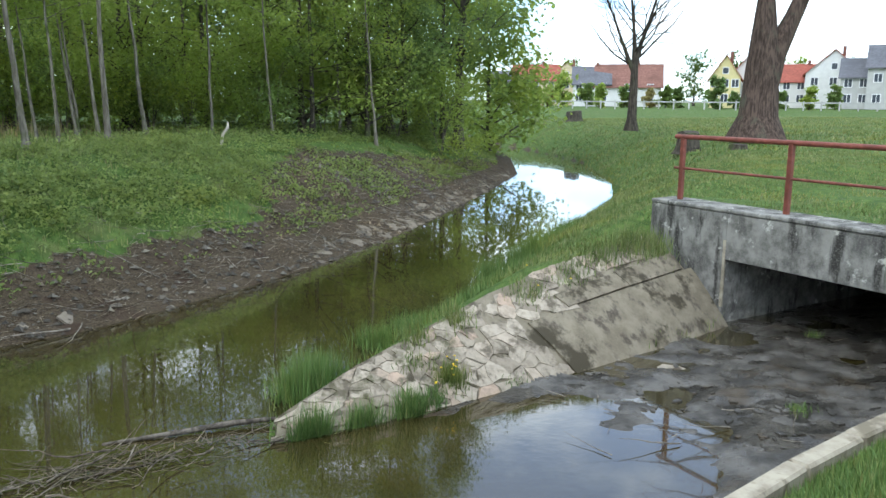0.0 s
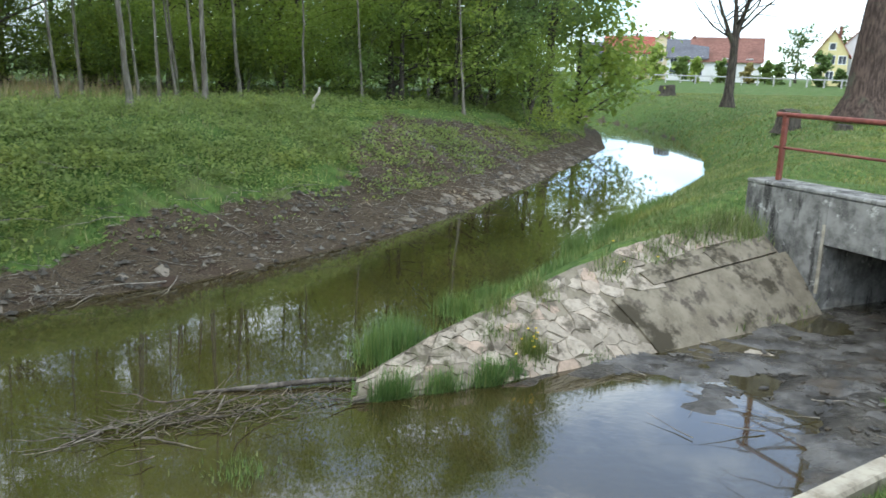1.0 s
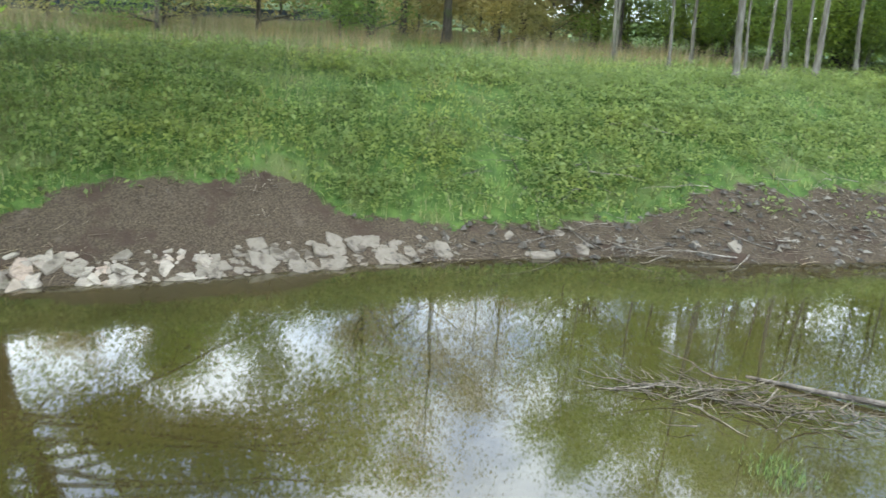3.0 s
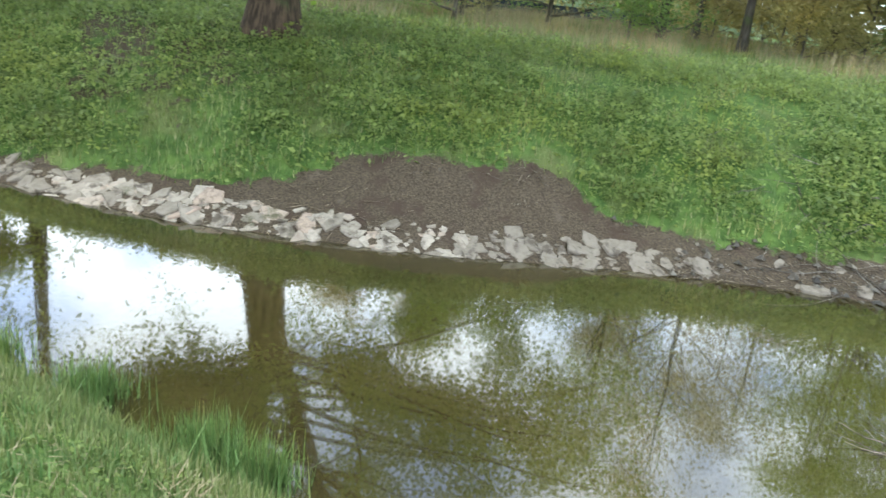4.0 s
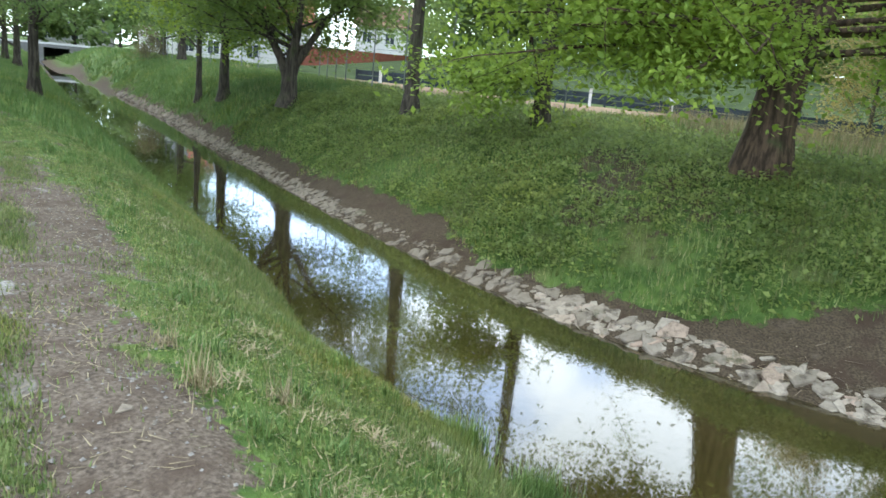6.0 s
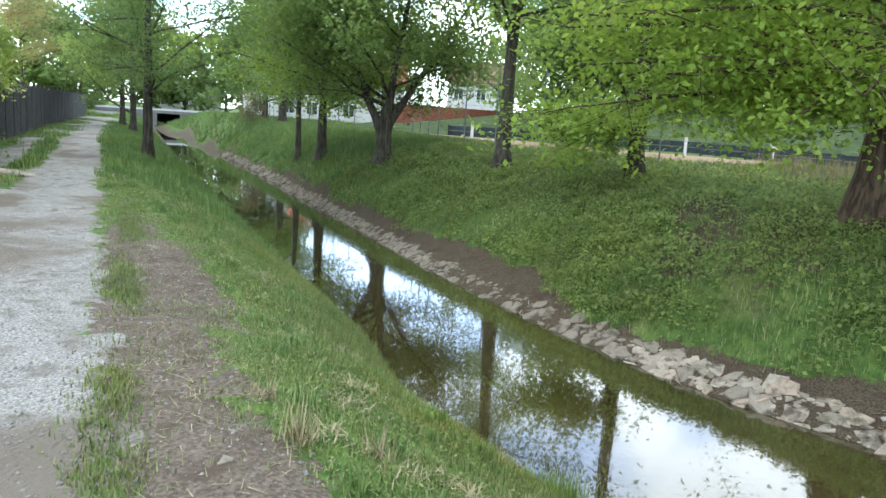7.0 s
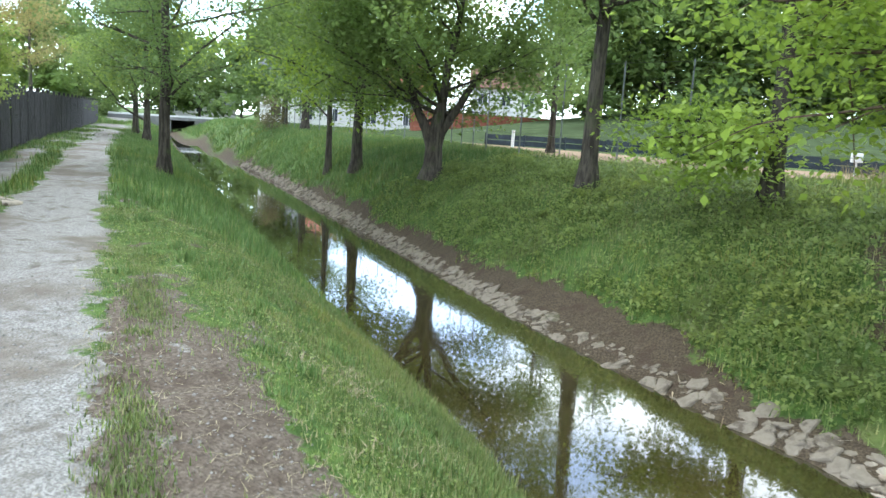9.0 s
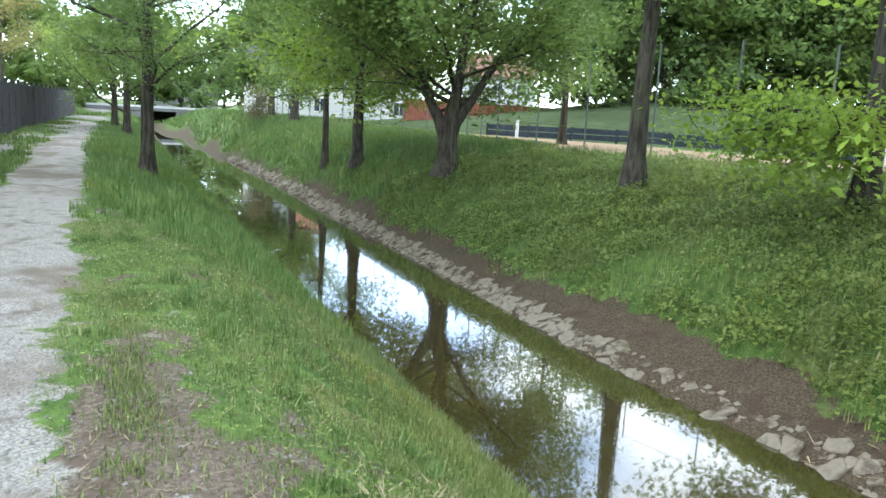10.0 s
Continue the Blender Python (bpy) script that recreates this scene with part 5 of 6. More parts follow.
# road bridge at the end of the canal
def road_bridge():
    c = Vector((-93.0, -71.2, 0.0))
    d = Vector((0.60, -0.80, 0)).normalized()
    m = Matrix(((d.x, -d.y, 0, c.x), (d.y, d.x, 0, c.y), (0, 0, 1, 0), (0, 0, 0, 1)))
    grey = plain("grey_bridge_concrete", (0.17, 0.17, 0.165), 0.9, 1.5, 0.2)
    top = thing("road_bridge", "low grey road bridge over the far end of the canal", "bridge")
    part("deck", box(bmesh.new(), (-9, -8.0, 1.75), (9, 2.2, 2.15), m, 0.03), grey, top)
    part("kerb_beam", box(bmesh.new(), (-9, 1.95, 2.155), (9, 2.25, 2.40), m, 0.02), plain("pale_bridge_kerb", (0.55, 0.55, 0.53), 0.8, 1.5, 0.1), top, "pale concrete kerb beam")
    part("abutment", box(bmesh.new(), (-9, -8.0, -0.5), (-1.7, 2.1, 1.745), m), grey, top)
    part("abutment", box(bmesh.new(), (1.3, -8.0, -0.5), (9, 2.1, 1.745), m), grey, top)
    part("back_wall", box(bmesh.new(), (-1.695, -8.0, -0.5), (1.295, -7.7, 1.745), m), grey, top)


road_bridge()

# ---------------------------------------------------------------- stumps, driftwood, sticks, litter
def stump(at, rad, tall, seed, label):
    r = random.Random(seed)
    n, rings = 14, 6
    verts, faces = [], []
    prof = [1.35, 1.12, 1.0, 0.96, 0.93, 0.9]
    wob = [r.uniform(0.85, 1.15) for _ in range(n)]
    for k in range(rings):
        for j in range(n):
            a = 2 * math.pi * j / n
            q = rad * prof[k] * wob[j]
            verts.append((q * math.cos(a), q * math.sin(a), tall * k / (rings - 1) + (r.uniform(-0.06, 0.1) * tall if k == rings - 1 else 0)))
    for k in range(rings - 1):
        for j in range(n):
            a, b = k * n + j, k * n + (j + 1) % n
            faces.append((a, b, b + n, a + n))
    faces.append(tuple((rings - 1) * n + j for j in range(n)))
    top = thing("tree_stump", label, "stump", (at[0], at[1], height(*at) - 0.08), "stumps")
    child("bole", mesh_from("bole", verts, faces, M_BARK, False), top)


stump((8.4, 28.0), 0.42, 0.75, 1, "weathered broken tree stump on the lawn")
stump((8.6, 56.0), 0.55, 0.8, 2, "old dark tree stump on the grass bank")
stump((9.2, 25.4), 0.30, 0.25, 3, "low rotten stump in the lawn")


def stick(r, a, length, rad, yaw, name="branch", parent=None, rise=0.0, bend=0.25):
    pts, radii = limb(r, a, (math.cos(yaw), math.sin(yaw), rise), length, rad, bend, 6, 0.0)
    pts = [(p[0], p[1], max(p[2], 0.01, height(p[0], p[1]) + rad * 0.5)) for p in pts]
    verts, faces = tubes([(pts, radii)], 5)
    return child(name, mesh_from(name, verts, faces, M_STICK if name == "stick" or r.random() < 0.18 else M_TWIG, True), parent)


def driftwood():
    r = random.Random(12)
    top = thing("driftwood_pile", "tangled pile of grey dead branches at the spit's tip", "driftwood")
    a, b = np.array([-1.75, 7.0]), np.array([-3.7, 5.75])
    for k in range(70):
        f = r.random() ** 0.8
        c = a + (b - a) * f + np.array([r.gauss(0, 0.22), r.gauss(0, 0.20)])
        yaw = math.atan2(*(b - a)[::-1]) + r.gauss(0, 0.55) + (math.pi if r.random() < 0.4 else 0)
        stick(r, (c[0], c[1], 0.01 + r.uniform(0, 0.10) * (1 - abs(f - 0.35))), r.uniform(0.2, 0.95), r.choice((0.003, 0.004, 0.005, 0.007, 0.012)), yaw, "branch", top, r.uniform(-0.10, 0.05), 0.5)
    log = thing("drift_log", "long pale dead branch lying in the shallow water", "log", (0, 0, 0))
    verts, faces = tubes([([(-1.7, 7.25, 0.06), (-2.1, 7.15, 0.05), (-2.7, 6.9, 0.03), (-3.2, 6.75, 0.0)], [0.022, 0.032, 0.026, 0.015])], 8)
    child("stem", mesh_from("stem", verts, faces, M_TWIG, True), log)


driftwood()


def bank_sticks():
    r = random.Random(15)
    top = thing("bank_sticks", "scattered dead sticks and roots on the bare soil bank", "sticks")
    line = along_line(FAR_EDGE[5:16], 0.1)
    for k in range(460):
        c = line[r.randrange(len(line))]
        i = int(np.argmin(np.hypot(*(FAR_EDGE - c).T)))
        t = FAR_EDGE[min(i + 1, len(FAR_EDGE) - 1)] - FAR_EDGE[max(i - 1, 0)]
        t = t / np.hypot(*t)
        off = r.uniform(0.05, 1.9) if r.random() < 0.8 else r.uniform(1.5, 3.2)
        x, y = c[0] + t[1] * off, c[1] - t[0] * off
        stick(r, (x, y, height(x, y) + 0.02), r.uniform(0.25, 1.5), r.choice((0.005, 0.006, 0.008, 0.010, 0.014)), math.atan2(t[1], t[0]) + r.gauss(0, 0.9), "stick" if r.random() < 0.5 else "twig", top, 0.0, 0.35)


bank_sticks()
pale_branch = thing("dead_branch", "pale barkless branch standing on the wooded bank", "branch")
verts, faces = tubes([([(-5.75, 19.7, height(-5.75, 19.7) - 0.05), (-5.68, 19.7, 2.25), (-5.55, 19.7, 2.42), (-5.54, 19.7, 2.55)], [0.035, 0.04, 0.035, 0.02])], 7)
child("stem", mesh_from("stem", verts, faces, plain("bleached_wood", (0.5, 0.45, 0.36), 0.8, 10, 0.15), True), pale_branch)
for (x, y, z, s, lab) in ((2.66, 9.05, 0.05, 0.15, "pale flat stone lying in the mud"), (-3.2, -2.06, 1.5, 0.055, "small pale stone on the bare strip"), (-5.1, -0.87, 0.65, 0.21, "pale stone half sunk in the near bank"), (-12.1, -12.7, 1.56, 0.45, "broad pale flat stone at the path edge")):
    z = height(x, y)
    st = thing("loose_stone", lab, "stone", (x, y, z))
    ob = child("block", stone_mesh(int(s * 100) + 50, M_RIPRAP, 0.5), st)
    ob.matrix_basis = Matrix.Translation((0, 0, s * 0.04)) @ Vector((0, 0, 1)).rotation_difference(Vector(ground_normal(x, y))).to_matrix().to_4x4() @ Euler((0, 0, -0.3)).to_matrix().to_4x4() @ Matrix.Diagonal((s * 1.4, s * 0.75, s * 0.24, 1))


# ---------------------------------------------------------------- grass and herbs
g_rng = np.random.default_rng(7)


def blades(name, label, p, z, tall, wide, mat, category="grass", lean=0.45):
    """One bent blade at each point: a tapering triangle pair would be too heavy, so one leaning triangle each."""
    n = len(p)
    yaw = g_rng.uniform(0, 2 * np.pi, n)
    tall = tall * g_rng.uniform(0.5, 1.3, n)
    tilt = np.abs(g_rng.normal(0, lean, n)) if lean < 1 else g_rng.normal(lean, 0.12, n)
    d = np.stack([np.cos(yaw), np.sin(yaw)], 1)
    w = np.stack([-np.sin(yaw), np.cos(yaw)], 1) * (wide * g_rng.uniform(0.7, 1.3, n))[:, None]
    base = np.column_stack([p, z - 0.01])
    tip = base + np.column_stack([d * (np.sin(tilt) * tall)[:, None], np.cos(tilt) * tall])
    tri = np.stack([base - np.column_stack([w, 0 * yaw]), base + np.column_stack([w, 0 * yaw]), tip], 1)
    return tagged(new(name, mesh_soup(name, tri.reshape(-1, 3), 3, mat)), label, category, kind="stuff")


def scatter(lo, hi, density):
    n = int((hi[0] - lo[0]) * (hi[1] - lo[1]) * density)
    return np.column_stack([g_rng.uniform(lo[0], hi[0], n), g_rng.uniform(lo[1], hi[1], n)])


def sow(lo, hi, density, want):
    p = scatter(lo, hi, density)
    z, soil, gravel, mud, s, far_side, lawn_side, wet = LAND.at(p)
    keep = want(p, z, soil, gravel, s, far_side, lawn_side, wet)
    return p[keep], z[keep], s[keep]


FIELD = np.array(edge_a + [(-44, 16), (-160, 16), (-160, -60)], float)
NEARB = lambda p, z, soil, gravel, s, f, l, w: (~w) & (~f) & (~l) & (s > 0.02) & (soil < g_rng.uniform(0.1, 0.75, len(p))) & (gravel < g_rng.uniform(0.05, 0.6, len(p))) & (waves(p, 1.9, 9) + 0.6 * waves(p, 5.3, 19) > g_rng.normal(-0.75, 0.25, len(p)))
p, z, s = sow((-14, -12), (1.5, 4.0), 2900, lambda *a: NEARB(*a) & (a[4] < 4.2))
blades("near_bank_grass", "short fresh green grass on the near bank", p, z, np.interp(s, [0, 0.5, 1.4, 3], [0.17, 0.12, 0.065, 0.045]), 0.0055, M_GRASS)
p, z, s = sow((-45, -42), (-13, -6), 380, lambda *a: NEARB(*a) & (a[4] < 7))
blades("path_verge_grass", "longer grass on the verge of the path", p, z, 0.19, 0.010, M_GRASS_TALL)
p, z, s = sow((-24, -26), (-4, -6), 260, lambda *a: NEARB(*a) & (a[4] > 4))
blades("left_verge_grass", "grass verge between the path and the garden fence", p, z, 0.12, 0.010, M_GRASS)
FARB = lambda p, z, soil, gravel, s, f, l, w: (~w) & f & (soil < g_rng.uniform(0.15, 0.8, len(p)))
p, z, s = sow((-26, -14), (0, 20), 380, lambda *a: FARB(*a) & (a[4] < 8) & (g_rng.uniform(0, 1, len(a[0])) < np.interp(a[0][:, 1], [4, 9], [1.0, 0.3])))
blades("far_bank_grass", "green grass on the opposite bank", p, z, 0.17, 0.009, M_GRASS)
p, z, s = sow((-50, -30), (-6, 30), 55, lambda *a: FARB(*a) & (a[4] > 5) & ~inside(a[0], FIELD))
blades("plateau_grass", "rough grass on the top of the opposite bank", p, z, 0.24, 0.022, M_GRASS)
p, z, s = sow((-50, -32), (-22, -9), 260, lambda *a: FARB(*a) & (a[4] < 9))
blades("far_bank_long_grass", "long lush grass on the far part of the bank", p, z, 0.22, 0.013, M_GRASS_TALL)
p, z, s = sow((-92, -70), (-48, -28), 30, lambda *a: (~a[7]) & (~a[6]) & (a[4] > 0.7) & (a[4] < 14) & (a[2] < 0.5) & (a[3] < 0.3))
blades("distant_bank_grass", "long grass on the banks towards the road bridge", p, z, 0.34, 0.035, M_GRASS_TALL)
p, z, s = sow((-48, 2), (-11, 26), 26, lambda *a: FARB(*a) & (a[4] > 6.5) & (a[0][:, 0] < -10 - 0.25 * np.abs(a[0][:, 1] - 22)) & (waves(a[0], 0.35, 3) > -0.3))
blades("dry_reeds", "dry straw-coloured reeds at the edge of the wood", p, z, 0.6, 0.010, M_DRY, "reeds", 0.4)
LAWN = lambda p, z, soil, gravel, s, f, l, w: (~w) & (~f) & l
p, z, s = sow((-2.5, 7), (12, 24), 420, lambda *a: LAWN(*a) & ((a[0] - FACE_P) @ -FACE_N > -1.9) & ~(((a[0] - FACE_P) @ -FACE_N > 0) & ((a[0] - FACE_P) @ FACE_D > 0) & ((a[0] - FACE_P) @ -FACE_N < 8)) & (a[4] > 0.0))
blades("lawn_grass", "bright mown grass on the bank beyond the bridge", p, z, np.interp(s, [0, 0.8, 2], [0.22, 0.14, 0.07]), 0.010, M_GRASS)
p, z, s = sow((0, 22), (32, 62), 60, LAWN)
blades("far_lawn_grass", "bright mown lawn in front of the houses", p, z, 0.11, 0.022, M_GRASS)
# deck and the corner above the kerb
q = g_rng.uniform(0, 1, (16000, 2)) * [7.3, 7.5] + [0.0, 0.56]
pw = np.array([(M_FACE @ Vector((a, b, 0))).xy for a, b in q])
blades("deck_grass", "mown grass on the bridge deck", pw, np.full(len(pw), 1.60), 0.07, 0.009, M_GRASS)
p, z, s = sow((0.6, 2.6), (6.2, 8.2), 2600, lambda *a: (~a[7]) & (~a[5]) & (~a[6]) & (a[4] > 0.14) & (a[4] < 2.2))
blades("kerb_grass", "lush grass behind the concrete kerb", p, z, 0.13, 0.008, M_GRASS_TALL)
# tall tufts on the spit and at the water's edge
TUFTS = [(-1.62, 7.95, 0.42), (-1.50, 8.2, 0.38), (-1.55, 8.5, 0.40),
         (-0.95, 9.8, 0.32), (-0.55, 10.6, 0.25), (0.75, 13.6, 0.45), (1.35, 14.7, 0.50), (1.6, 15.2, 0.40), (2.4, 17.5, 0.4), (-4.5, 0.75, 0.32), (-4.9, 0.45, 0.30), (-5.8, -0.25, 0.3),
         (-2.2, 5.35, 0.12), (-6.6, -1.0, 0.25)]
for x, y, tall in TUFTS:
    n = 620 if tall > 0.2 else 300
    pp = g_rng.normal(0, 0.13, (n, 2)) + [x, y]
    zz = np.maximum(LAND.at(pp)[0], -0.03)
    t = blades("grass_tuft", "tall fresh green grass tuft at the water's edge", pp, zz, tall, 0.006, M_GRASS_TALL, "grass", 0.38)
def face_tuft(a, b, tall, n, spread=0.11, dandelions=0):
    """A grass tuft rooted in the joints of the pitching."""
    aa, bb = g_rng.normal(a, spread * 1.3, n), np.clip(g_rng.normal(b, spread, n), -0.05, 1.4)
    pts = np.array([spit_face(u, v, 0.0) for u, v in zip(aa, bb)])
    blades("grass_tuft", "fresh grass tuft growing in the joints of the stones", pts[:, :2], pts[:, 2], tall, 0.006, M_GRASS_TALL if b < 0.3 else M_GRASS, "grass", 0.5)
    for k in range(dandelions):
        p = spit_face(a + g_rng.normal(0.1, 0.14), b + g_rng.normal(0.05, 0.1), 0.0)
        fl = thing("dandelion", "yellow dandelion flower among the stones", "flower", tuple(p), "dandelions")
        tall_ = 0.10 + 0.08 * g_rng.random()
        verts, faces = tubes([([(0, 0, -0.02), (0.004, 0, tall_ / 2), (0.0, 0.004, tall_)], [0.003, 0.003, 0.003])], 4)
        child("stalk", mesh_from("stalk", verts, faces, M_GRASS_TALL), fl)
        bmf = bmesh.new()
        bmesh.ops.create_icosphere(bmf, subdivisions=1, radius=0.015, matrix=Matrix.Translation((0, 0, tall_)) @ Matrix.Diagonal((1, 1, 0.55, 1)))
        part("head", bmf, M_DANDELION, fl)


M_DANDELION = plain("dandelion_yellow", (0.75, 0.50, 0.03), 0.7, 40, 0.15)
for a, b, tall, n, fl in ((2.55, 0.42, 0.18, 420, 9), (0.40, 0.0, 0.34, 520, 0), (0.92, 0.03, 0.26, 360, 0), (1.45, 0.04, 0.30, 520, 0), (1.85, 0.16, 0.16, 120, 0), (2.1, 0.22, 0.10, 140, 2), (2.2, 0.9, 0.09, 160, 0),
                          (4.55, 1.18, 0.14, 260, 3), (5.3, 1.22, 0.12, 260, 0), (5.9, 1.30, 0.18, 420, 0), (6.3, 1.28, 0.24, 460, 0), (6.6, 1.15, 0.22, 420, 0), (3.4, 0.05, 0.07, 100, 0), (3.3, 1.25, 0.16, 260, 0), (2.6, 1.3, 0.15, 260, 0)):
    face_tuft(a, b, tall, n, 0.075 if b < 0.3 else 0.11, fl)
for x, y, tall in ((3.55, 7.55, 0.09), (4.9, 10.2, 0.10)):
    pp = g_rng.normal(0, 0.07, (90, 2)) + [x, y]
    blades("grass_tuft", "small green weed tuft on the mud bar", pp, np.maximum(LAND.at(pp)[0], 0.0), tall, 0.006, M_GRASS_TALL)


def mud_bar():
    """A finely lumped sheet of wet mud, broken by the water level."""
    step = 0.045
    gx, gy = np.arange(0.6, 7.4, step), np.arange(5.6, 11.4, step)
    xx, yy = np.meshgrid(gx, gy)
    p = np.stack([xx.ravel(), yy.ravel()], 1)
    z, soil, gravel, mud, s, far_side, lawn_side, wet = land(p)
    lumps = np.array([noise.fractal((a * 1.5, b * 2.4, 0.7), 0.8, 2.1, 6) for a, b in p])
    fine = np.array([noise.noise((a * 13, b * 13, 3.1)) for a, b in p])
    q = z + 0.012 + 0.042 * lumps + 0.008 * fine
    ok = (wet & (mud > 0.15)).reshape(xx.shape)
    q = np.where(mud > 0.15, q * np.clip(mud * 1.3, 0, 1) - 0.08 * (1 - np.clip(mud * 1.3, 0, 1)), -0.1)
    used = ok[:-1, :-1] & ok[1:, :-1] & ok[:-1, 1:] & ok[1:, 1:]
    j, i = np.nonzero(used)
    w = len(gx)
    a = j * w + i
    faces = np.stack([a, a + 1, a + 1 + w, a + w], 1)
    ids, inv = np.unique(faces, return_inverse=True)
    me = mesh_from("mud_bar", np.column_stack([p, q])[ids], inv.reshape(faces.shape).tolist(), M_MUD, True)
    tagged(new("mud_bar", me), "lumpy wet grey-brown mud bar before the culvert", "mud", kind="structure")


def mud_material():
    m = Nodes("wet_mud", 0.4, 0.4)
    colour = m.mix(m.step(m.noise(2.2, 7, 0.7), 0.40, 0.62), (0.030, 0.026, 0.020), (0.105, 0.095, 0.080))
    colour = m.mix(m.step(m.noise(0.9, 5, 0.6), 0.55, 0.66), colour, (0.060, 0.044, 0.026))
    rough = m.ramp(m.noise(2.8, 6, 0.65), (0.38, (0.14,) * 3), (0.60, (0.62,) * 3))
    return m.bump(m.noise(22, 6, 0.7), 0.5, 0.02).done(colour, rough)


M_MUD = mud_material()
mud_bar()
r_clod = random.Random(41)
kinds = [stone_mesh(s, M_MUD, 0.5) for s in range(6)]
verts, faces = [], []
for k in range(170):
    x, y = r_clod.gauss(2.9, 0.8), r_clod.gauss(8.0, 0.7)
    zz, _, _, md, *_ = LAND.at([(x, y)])
    if md[0] < 0.5 or zz[0] < -0.022:
        continue
    size = r_clod.uniform(0.012, 0.05)
    m = Matrix.Translation((x, y, max(-0.005, zz[0]) + 0.012)) @ Euler((0, 0, r_clod.uniform(0, 6.3))).to_matrix().to_4x4() @ Matrix.Diagonal((size * 1.6, size, size * 0.6, 1))
    me = kinds[k % 6]
    base = len(verts)
    verts += [m @ v.co for v in me.vertices]
    faces += [tuple(base + q for q in f.vertices) for f in me.polygons]
tagged(new("mud_clods", mesh_from("mud_clods", verts, faces, M_MUD)), "small dark clods and debris on the wet mud", "clods", kind="stuff")
mud_sticks = thing("mud_sticks", "dead twigs lying on the wet mud before the culvert", "sticks")
r_mud = random.Random(77)
for k in range(46):
    x, y = r_mud.uniform(1.2, 5.4), r_mud.uniform(6.6, 10.2)
    if LAND.at([(x, y)])[3][0] > 0.5:
        stick(r_mud, (x, y, 0.02), r_mud.uniform(0.12, 0.7), r_mud.choice((0.004, 0.006, 0.010)), r_mud.uniform(0, 6.3), "stick", mud_sticks)
p, z, s = sow((-2.2, 7.2), (3, 19), 900, lambda *a: (~a[7]) & (a[6]) & (line_dist(a[0], RIGHT_EDGE) < 0.55))
keep = g_rng.uniform(0, 1, len(p)) < np.interp(p[:, 1], [8, 9.5, 11.5], [0.06, 0.22, 0.85])
p, z = p[keep], z[keep]
blades("waterside_grass", "long grass along the canal side of the spit", p, z, np.interp(p[:, 1], [7, 9, 11, 14], [0.07, 0.12, 0.2, 0.26]), 0.008, M_GRASS_TALL)


M_DRIFT = blade_material("wet_drift_litter", (0.040, 0.034, 0.026), (0.120, 0.102, 0.078), (0.20, 0.18, 0.14))
M_LITTER = blade_material("dead_leaf_litter", (0.060, 0.044, 0.029), (0.215, 0.170, 0.118), (0.36, 0.31, 0.23))
p, z, s = sow((-18, -3), (3, 30), 260, lambda *a: (~a[7]) & a[5] & (a[2] > 0.35) & (a[4] < 6.5) & (waves(a[0], 1.7, 21) > g_rng.normal(np.interp(a[0][:, 1], [2, 6, 8], [0.9, 0.6, -0.1]), 0.5, len(a[0]))))
blades("bank_litter", "dead stalks and leaf litter lying on the bare bank", p, z + 0.02, 0.26, 0.008, M_LITTER, "litter", 1.5)
n = 280
f = g_rng.uniform(0, 1, n) ** 0.8
pp = np.array([-1.75, 7.0]) + np.outer(f, [-1.9, -1.2]) + g_rng.normal(0, 0.16, (n, 2))
blades("drift_litter", "matted dead grass and leaves caught among the driftwood", pp, np.full(n, 0.012) + g_rng.uniform(0, 0.05, n), 0.2, 0.006, M_DRIFT, "litter", 1.45)
p, z, s = sow((-13, -12), (0.5, 1.5), 140, lambda *a: (~a[7]) & (~a[5]) & (~a[6]) & (a[4] > 1.0) & (a[4] < 4.6) & (a[3] < 0.8) & (waves(a[0], 1.5, 23) > g_rng.normal(0.0, 0.5, len(a[0]))))
blades("dry_stalks", "dry straw and dead stalks among the path-side grass", p, z + 0.015, 0.12, 0.003, M_DRY, "straw", 1.45)
p, z, s = sow((-11, -11), (0.5, 0.5), 900, lambda *a: (~a[7]) & (~a[5]) & (~a[6]) & (a[2] > 0.4) & (a[4] > 1.0) & (waves(a[0], 2.2, 25) > g_rng.normal(0.35, 0.4, len(a[0]))))
blades("sparse_grass", "sparse short grass growing on the bare strip", p, z, 0.05, 0.006, M_GRASS)


def herbs(name, label, p, z, size, lift, mat):
    n = len(p)
    mound = np.clip(0.55 + 0.6 * waves(p, 3.3, 31) + 0.3 * waves(p, 7.1, 33), 0.12, 1.3)
    c = np.column_stack([p, z + lift * mound * g_rng.uniform(0.2, 1.0, n)])
    return tagged(new(name, leaves(name, c, 1, 0.015, size, mat, len(p))), label, "herbs", kind="stuff")


patch = lambda p: waves(p, 0.8, 11) + 0.5 * waves(p, 2.3, 12)
p, z, s = sow((-26, -14), (0, 21), 700, lambda *a: FARB(*a) & (a[4] < 6.5) & (patch(a[0]) + 0.5 * waves(a[0], 3.3, 31) > g_rng.normal(-0.3, 0.35, len(a[0]))))
herbs("bank_herbs", "leafy green ground herbs covering the opposite bank", p, z, 0.072, 0.32, M_HERB)
p, z, s = sow((-9, 6.5), (4, 40), 420, lambda *a: (~a[7]) & a[5] & (a[4] > 1.0) & (a[4] < 4.8) & (patch(a[0]) > g_rng.normal(0.0, 0.4, len(a[0]))))
herbs("slope_herbs", "scattered green herbs on the bare wooded slope", p, z, 0.08, 0.12, M_HERB)
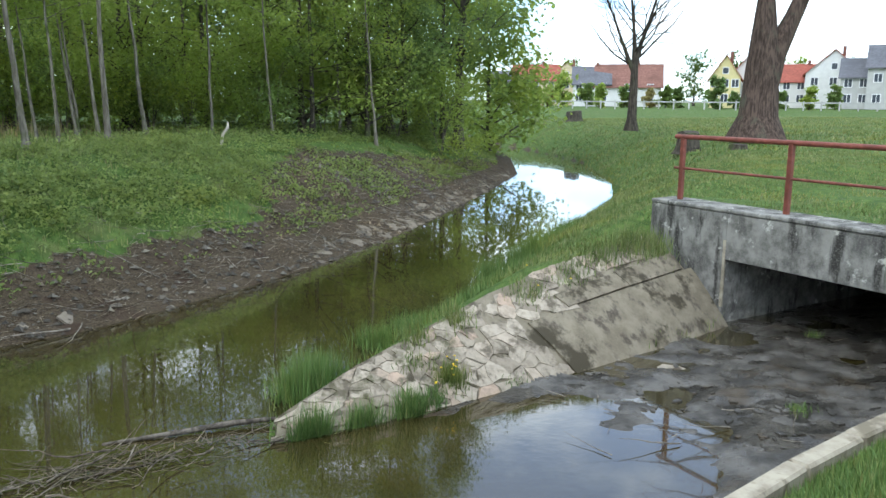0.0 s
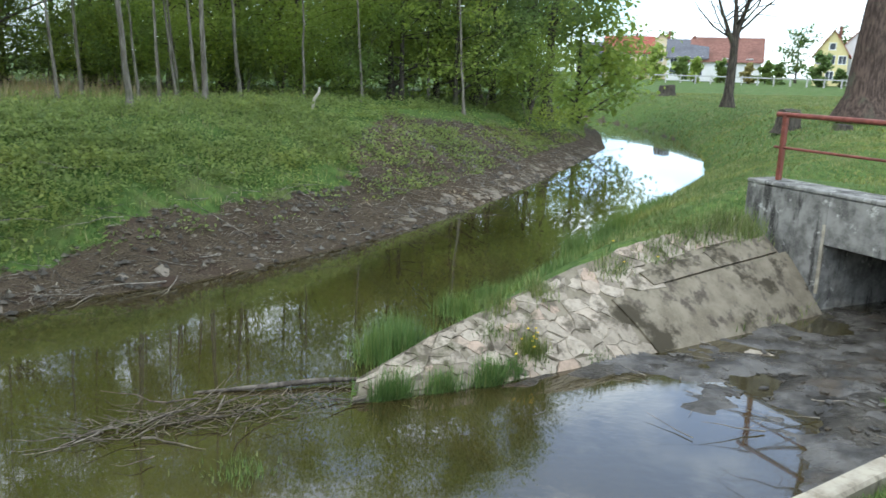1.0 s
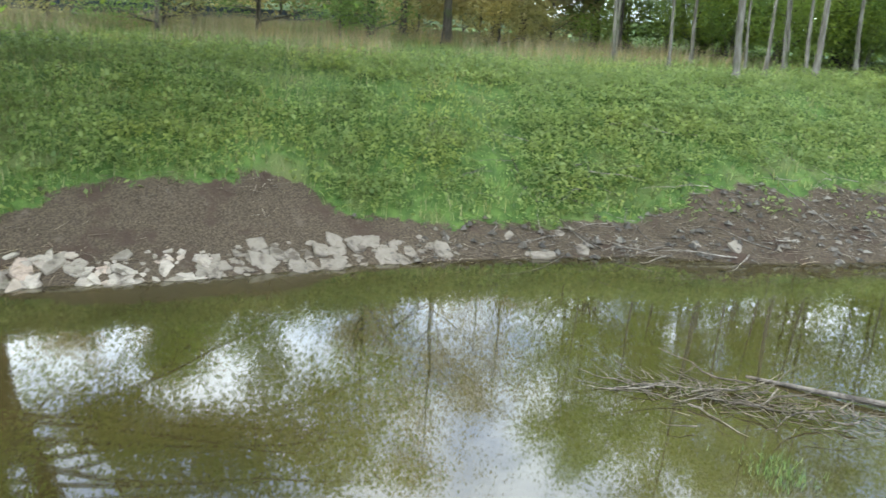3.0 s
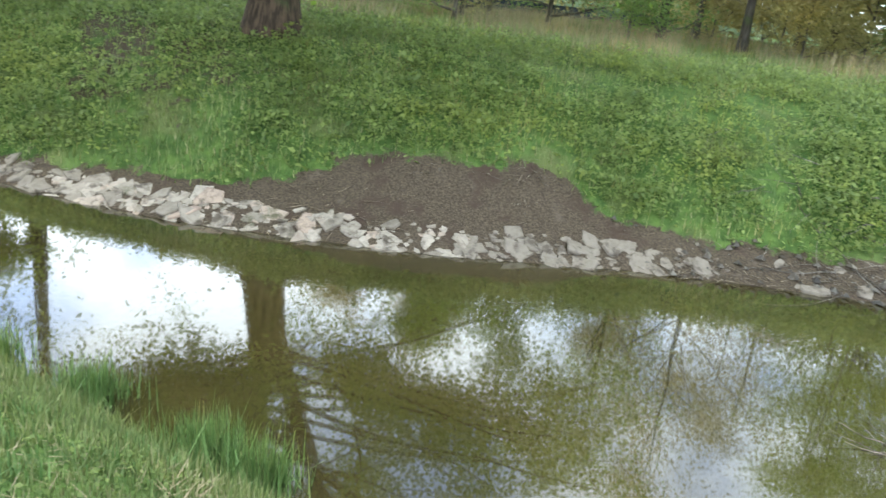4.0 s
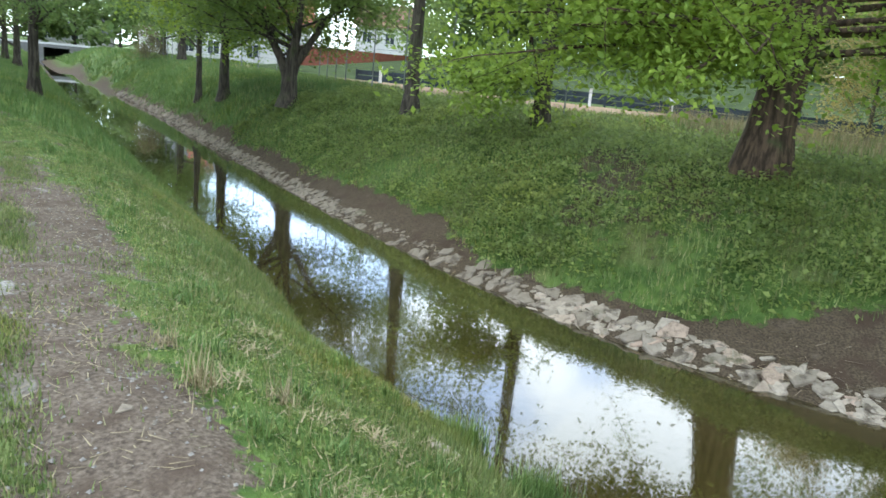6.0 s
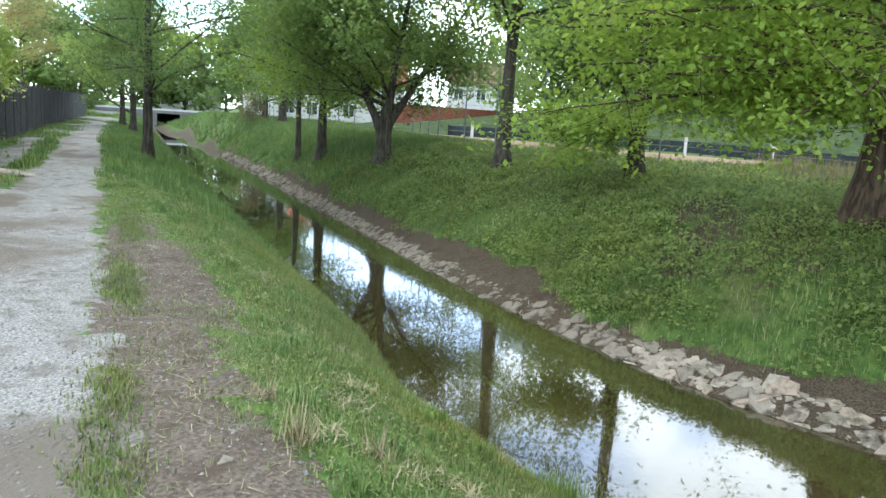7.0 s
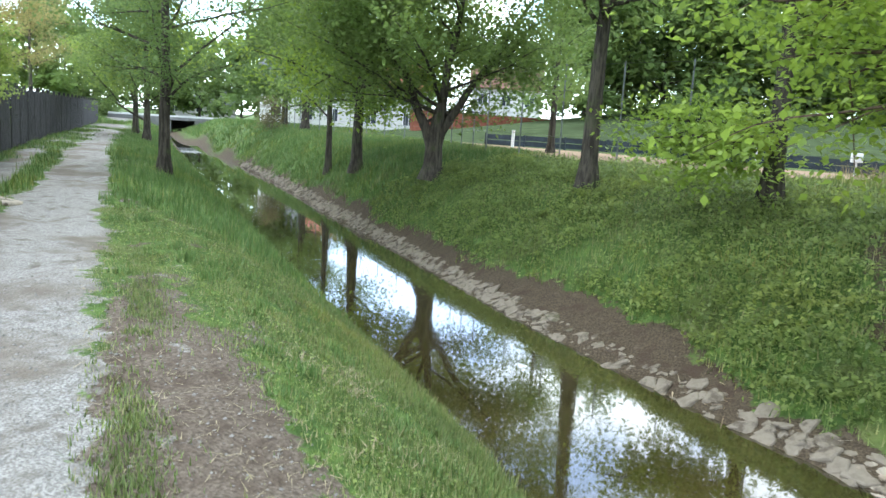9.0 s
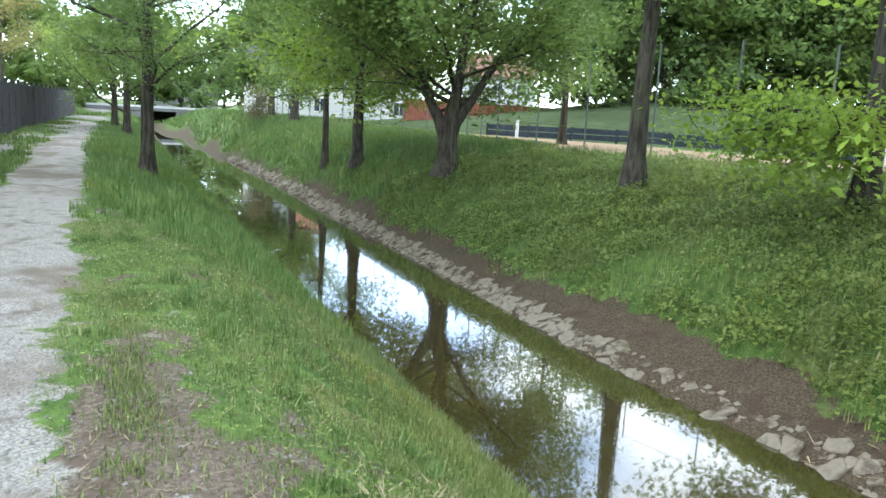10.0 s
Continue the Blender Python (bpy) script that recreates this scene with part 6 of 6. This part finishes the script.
p, z, s = sow((-26, -12), (3, 30), 10, lambda *a: (~a[7]) & a[5] & (a[4] > 0.9) & (a[4] < 8.5) & (a[1] > 0.3) & (patch(a[0]) > g_rng.normal(-0.1 + 0.8 * a[2], 0.35, len(a[0]))))
c = np.column_stack([p, z + 0.12])
tagged(new("herb_clumps", leaves("herb_clumps", c, 15, 0.14, 0.09, M_HERB, 5, 0.7)), "leafy clumps of ground elder on the wooded bank", "herbs", kind="stuff")
p, z, s = sow((-14, -11), (1.0, 3.5), 420, lambda *a: NEARB(*a) & (a[4] < 3.6))
herbs("near_bank_herbs", "clover and low herbs in the grass of the near bank", p, z, 0.028, 0.06, M_HERB)
# clods, bark and small stones on the bare wooded bank
p, z, s = sow((-12, 6), (3, 30), 45, lambda *a: (~a[7]) & a[5] & (a[2] > 0.4) & (a[4] < 5.5) & (g_rng.uniform(0, 1, len(a[0])) < np.interp(a[0][:, 1], [4, 8], [0.25, 1.0])))
n = len(p)
sz = (0.018 + 0.055 * g_rng.uniform(0, 1, n) ** 2.5)[:, None]
ring = g_rng.uniform(0.6, 1.3, (n, 4)) * sz
yaw = g_rng.uniform(0, 6.28, n)[:, None] + np.arange(4) * 1.57
feet = np.stack([p[:, :1] + ring * np.cos(yaw) * 1.4, p[:, 1:] + ring * np.sin(yaw), z[:, None] + sz * g_rng.uniform(-0.1, 0.5, (n, 4))], 2)
peak = np.column_stack([p, z + sz[:, 0] * g_rng.uniform(0.7, 1.3, n)])[:, None]
tri = np.concatenate([feet, peak], 1)[:, [0, 1, 4, 1, 2, 4, 2, 3, 4, 3, 0, 4]].reshape(-1, 3)
tagged(new("bank_clods", mesh_soup("bank_clods", tri, 3, M_DRIFT)), "clods, bark and small stones on the bare wooded bank", "clods", kind="stuff")
# thicker clumps that break up the short grass of the near bank
p, z, s = sow((-15, -12), (1.0, 3.5), 5.0, lambda *a: NEARB(*a) & (a[4] < 3.4) & (a[4] > 0.3))
p = np.repeat(p, 60, axis=0) + g_rng.normal(0, 0.055, (60 * len(p), 2))
blades("grass_clumps", "thicker clumps of longer grass on the near bank", p, LAND.at(p)[0], 0.115, 0.0065, M_GRASS_TALL, "grass", 0.6)
p, z, s = sow((-9, -7), (1.0, 2.5), 2.2, lambda *a: NEARB(*a) & (a[4] < 3.4) & (a[4] > 0.5))
p = np.repeat(p, 45, axis=0) + g_rng.normal(0, 0.09, (45 * len(p), 2))
blades("withered_grass", "withered pale grass matted in the near bank", p, LAND.at(p)[0] + 0.025, 0.11, 0.0045, M_DRY, "dead grass", 1.3)
# patchy grass along the seam of the gravel and the bare strip
seam = along_line(np.array([(-2.4, -2.0), (-2.95, -2.5), (-3.7, -3.1), (-4.85, -4.12), (-7.7, -6.3), (-10.5, -8.7)]), 0.01)
seam = np.array(seam)[g_rng.integers(0, len(seam), 15000)] + g_rng.normal(0, 0.10, (15000, 2))
seam = seam[waves(seam, 1.6, 41) + 0.7 * waves(seam, 4.7, 43) > g_rng.normal(0.05, 0.25, len(seam))]
blades("seam_grass", "patchy low grass between the gravel path and the bare strip", seam, LAND.at(seam)[0], 0.055, 0.006, M_GRASS)
# uprooted dead grass at the top of the near bank
for x, y, n, reach in ((-3.7, -1.93, 90, 0.22), (-4.05, -2.35, 60, 0.16), (-3.95, -1.6, 50, 0.18)):
    pp = g_rng.normal(0, 0.05, (n, 2)) + [x, y]
    blades("dead_grass_clump", "uprooted clump of dry dead grass on the bank", pp, LAND.at(pp)[0] + 0.02, reach, 0.004, M_DRY, "dead grass", 0.9)
# pebbles on the path and the bare strip
p = scatter((-9, -8.5), (-1.0, -1.0), 260)
zz, soil, gravel, *_ = LAND.at(p)
keep = (gravel > 0.4) | ((soil > 0.4) & (g_rng.uniform(0, 1, len(p)) < 0.5))
keep &= LAND.at(p)[4] > 0.5
p, zz = p[keep], zz[keep]
n = len(p)
sz = (0.004 + 0.012 * g_rng.uniform(0, 1, n) ** 3)[:, None]
oct_ = np.array([(1, 0, 0), (0, 1, 0), (-1, 0, 0), (0, -1, 0), (0, 0, 0.8)], float)
rot = g_rng.uniform(0, 6.28, n)
cx, sx = np.cos(rot)[:, None], np.sin(rot)[:, None]
corn = np.stack([np.column_stack([p, zz + 0.002]) + np.column_stack([sz * (cx * o[0] - sx * o[1]) * 1.3, sz * (sx * o[0] + cx * o[1]), sz * o[2]]) for o in oct_], 1)
tri = corn[:, [0, 1, 4, 1, 2, 4, 2, 3, 4, 3, 0, 4]].reshape(-1, 3)
tagged(new("path_gravel", mesh_soup("path_gravel", tri, 3, plain("pale_gravel", (0.22, 0.205, 0.18), 0.9, 30, 0.35))), "loose pale gravel stones on the path", "gravel", kind="stuff")
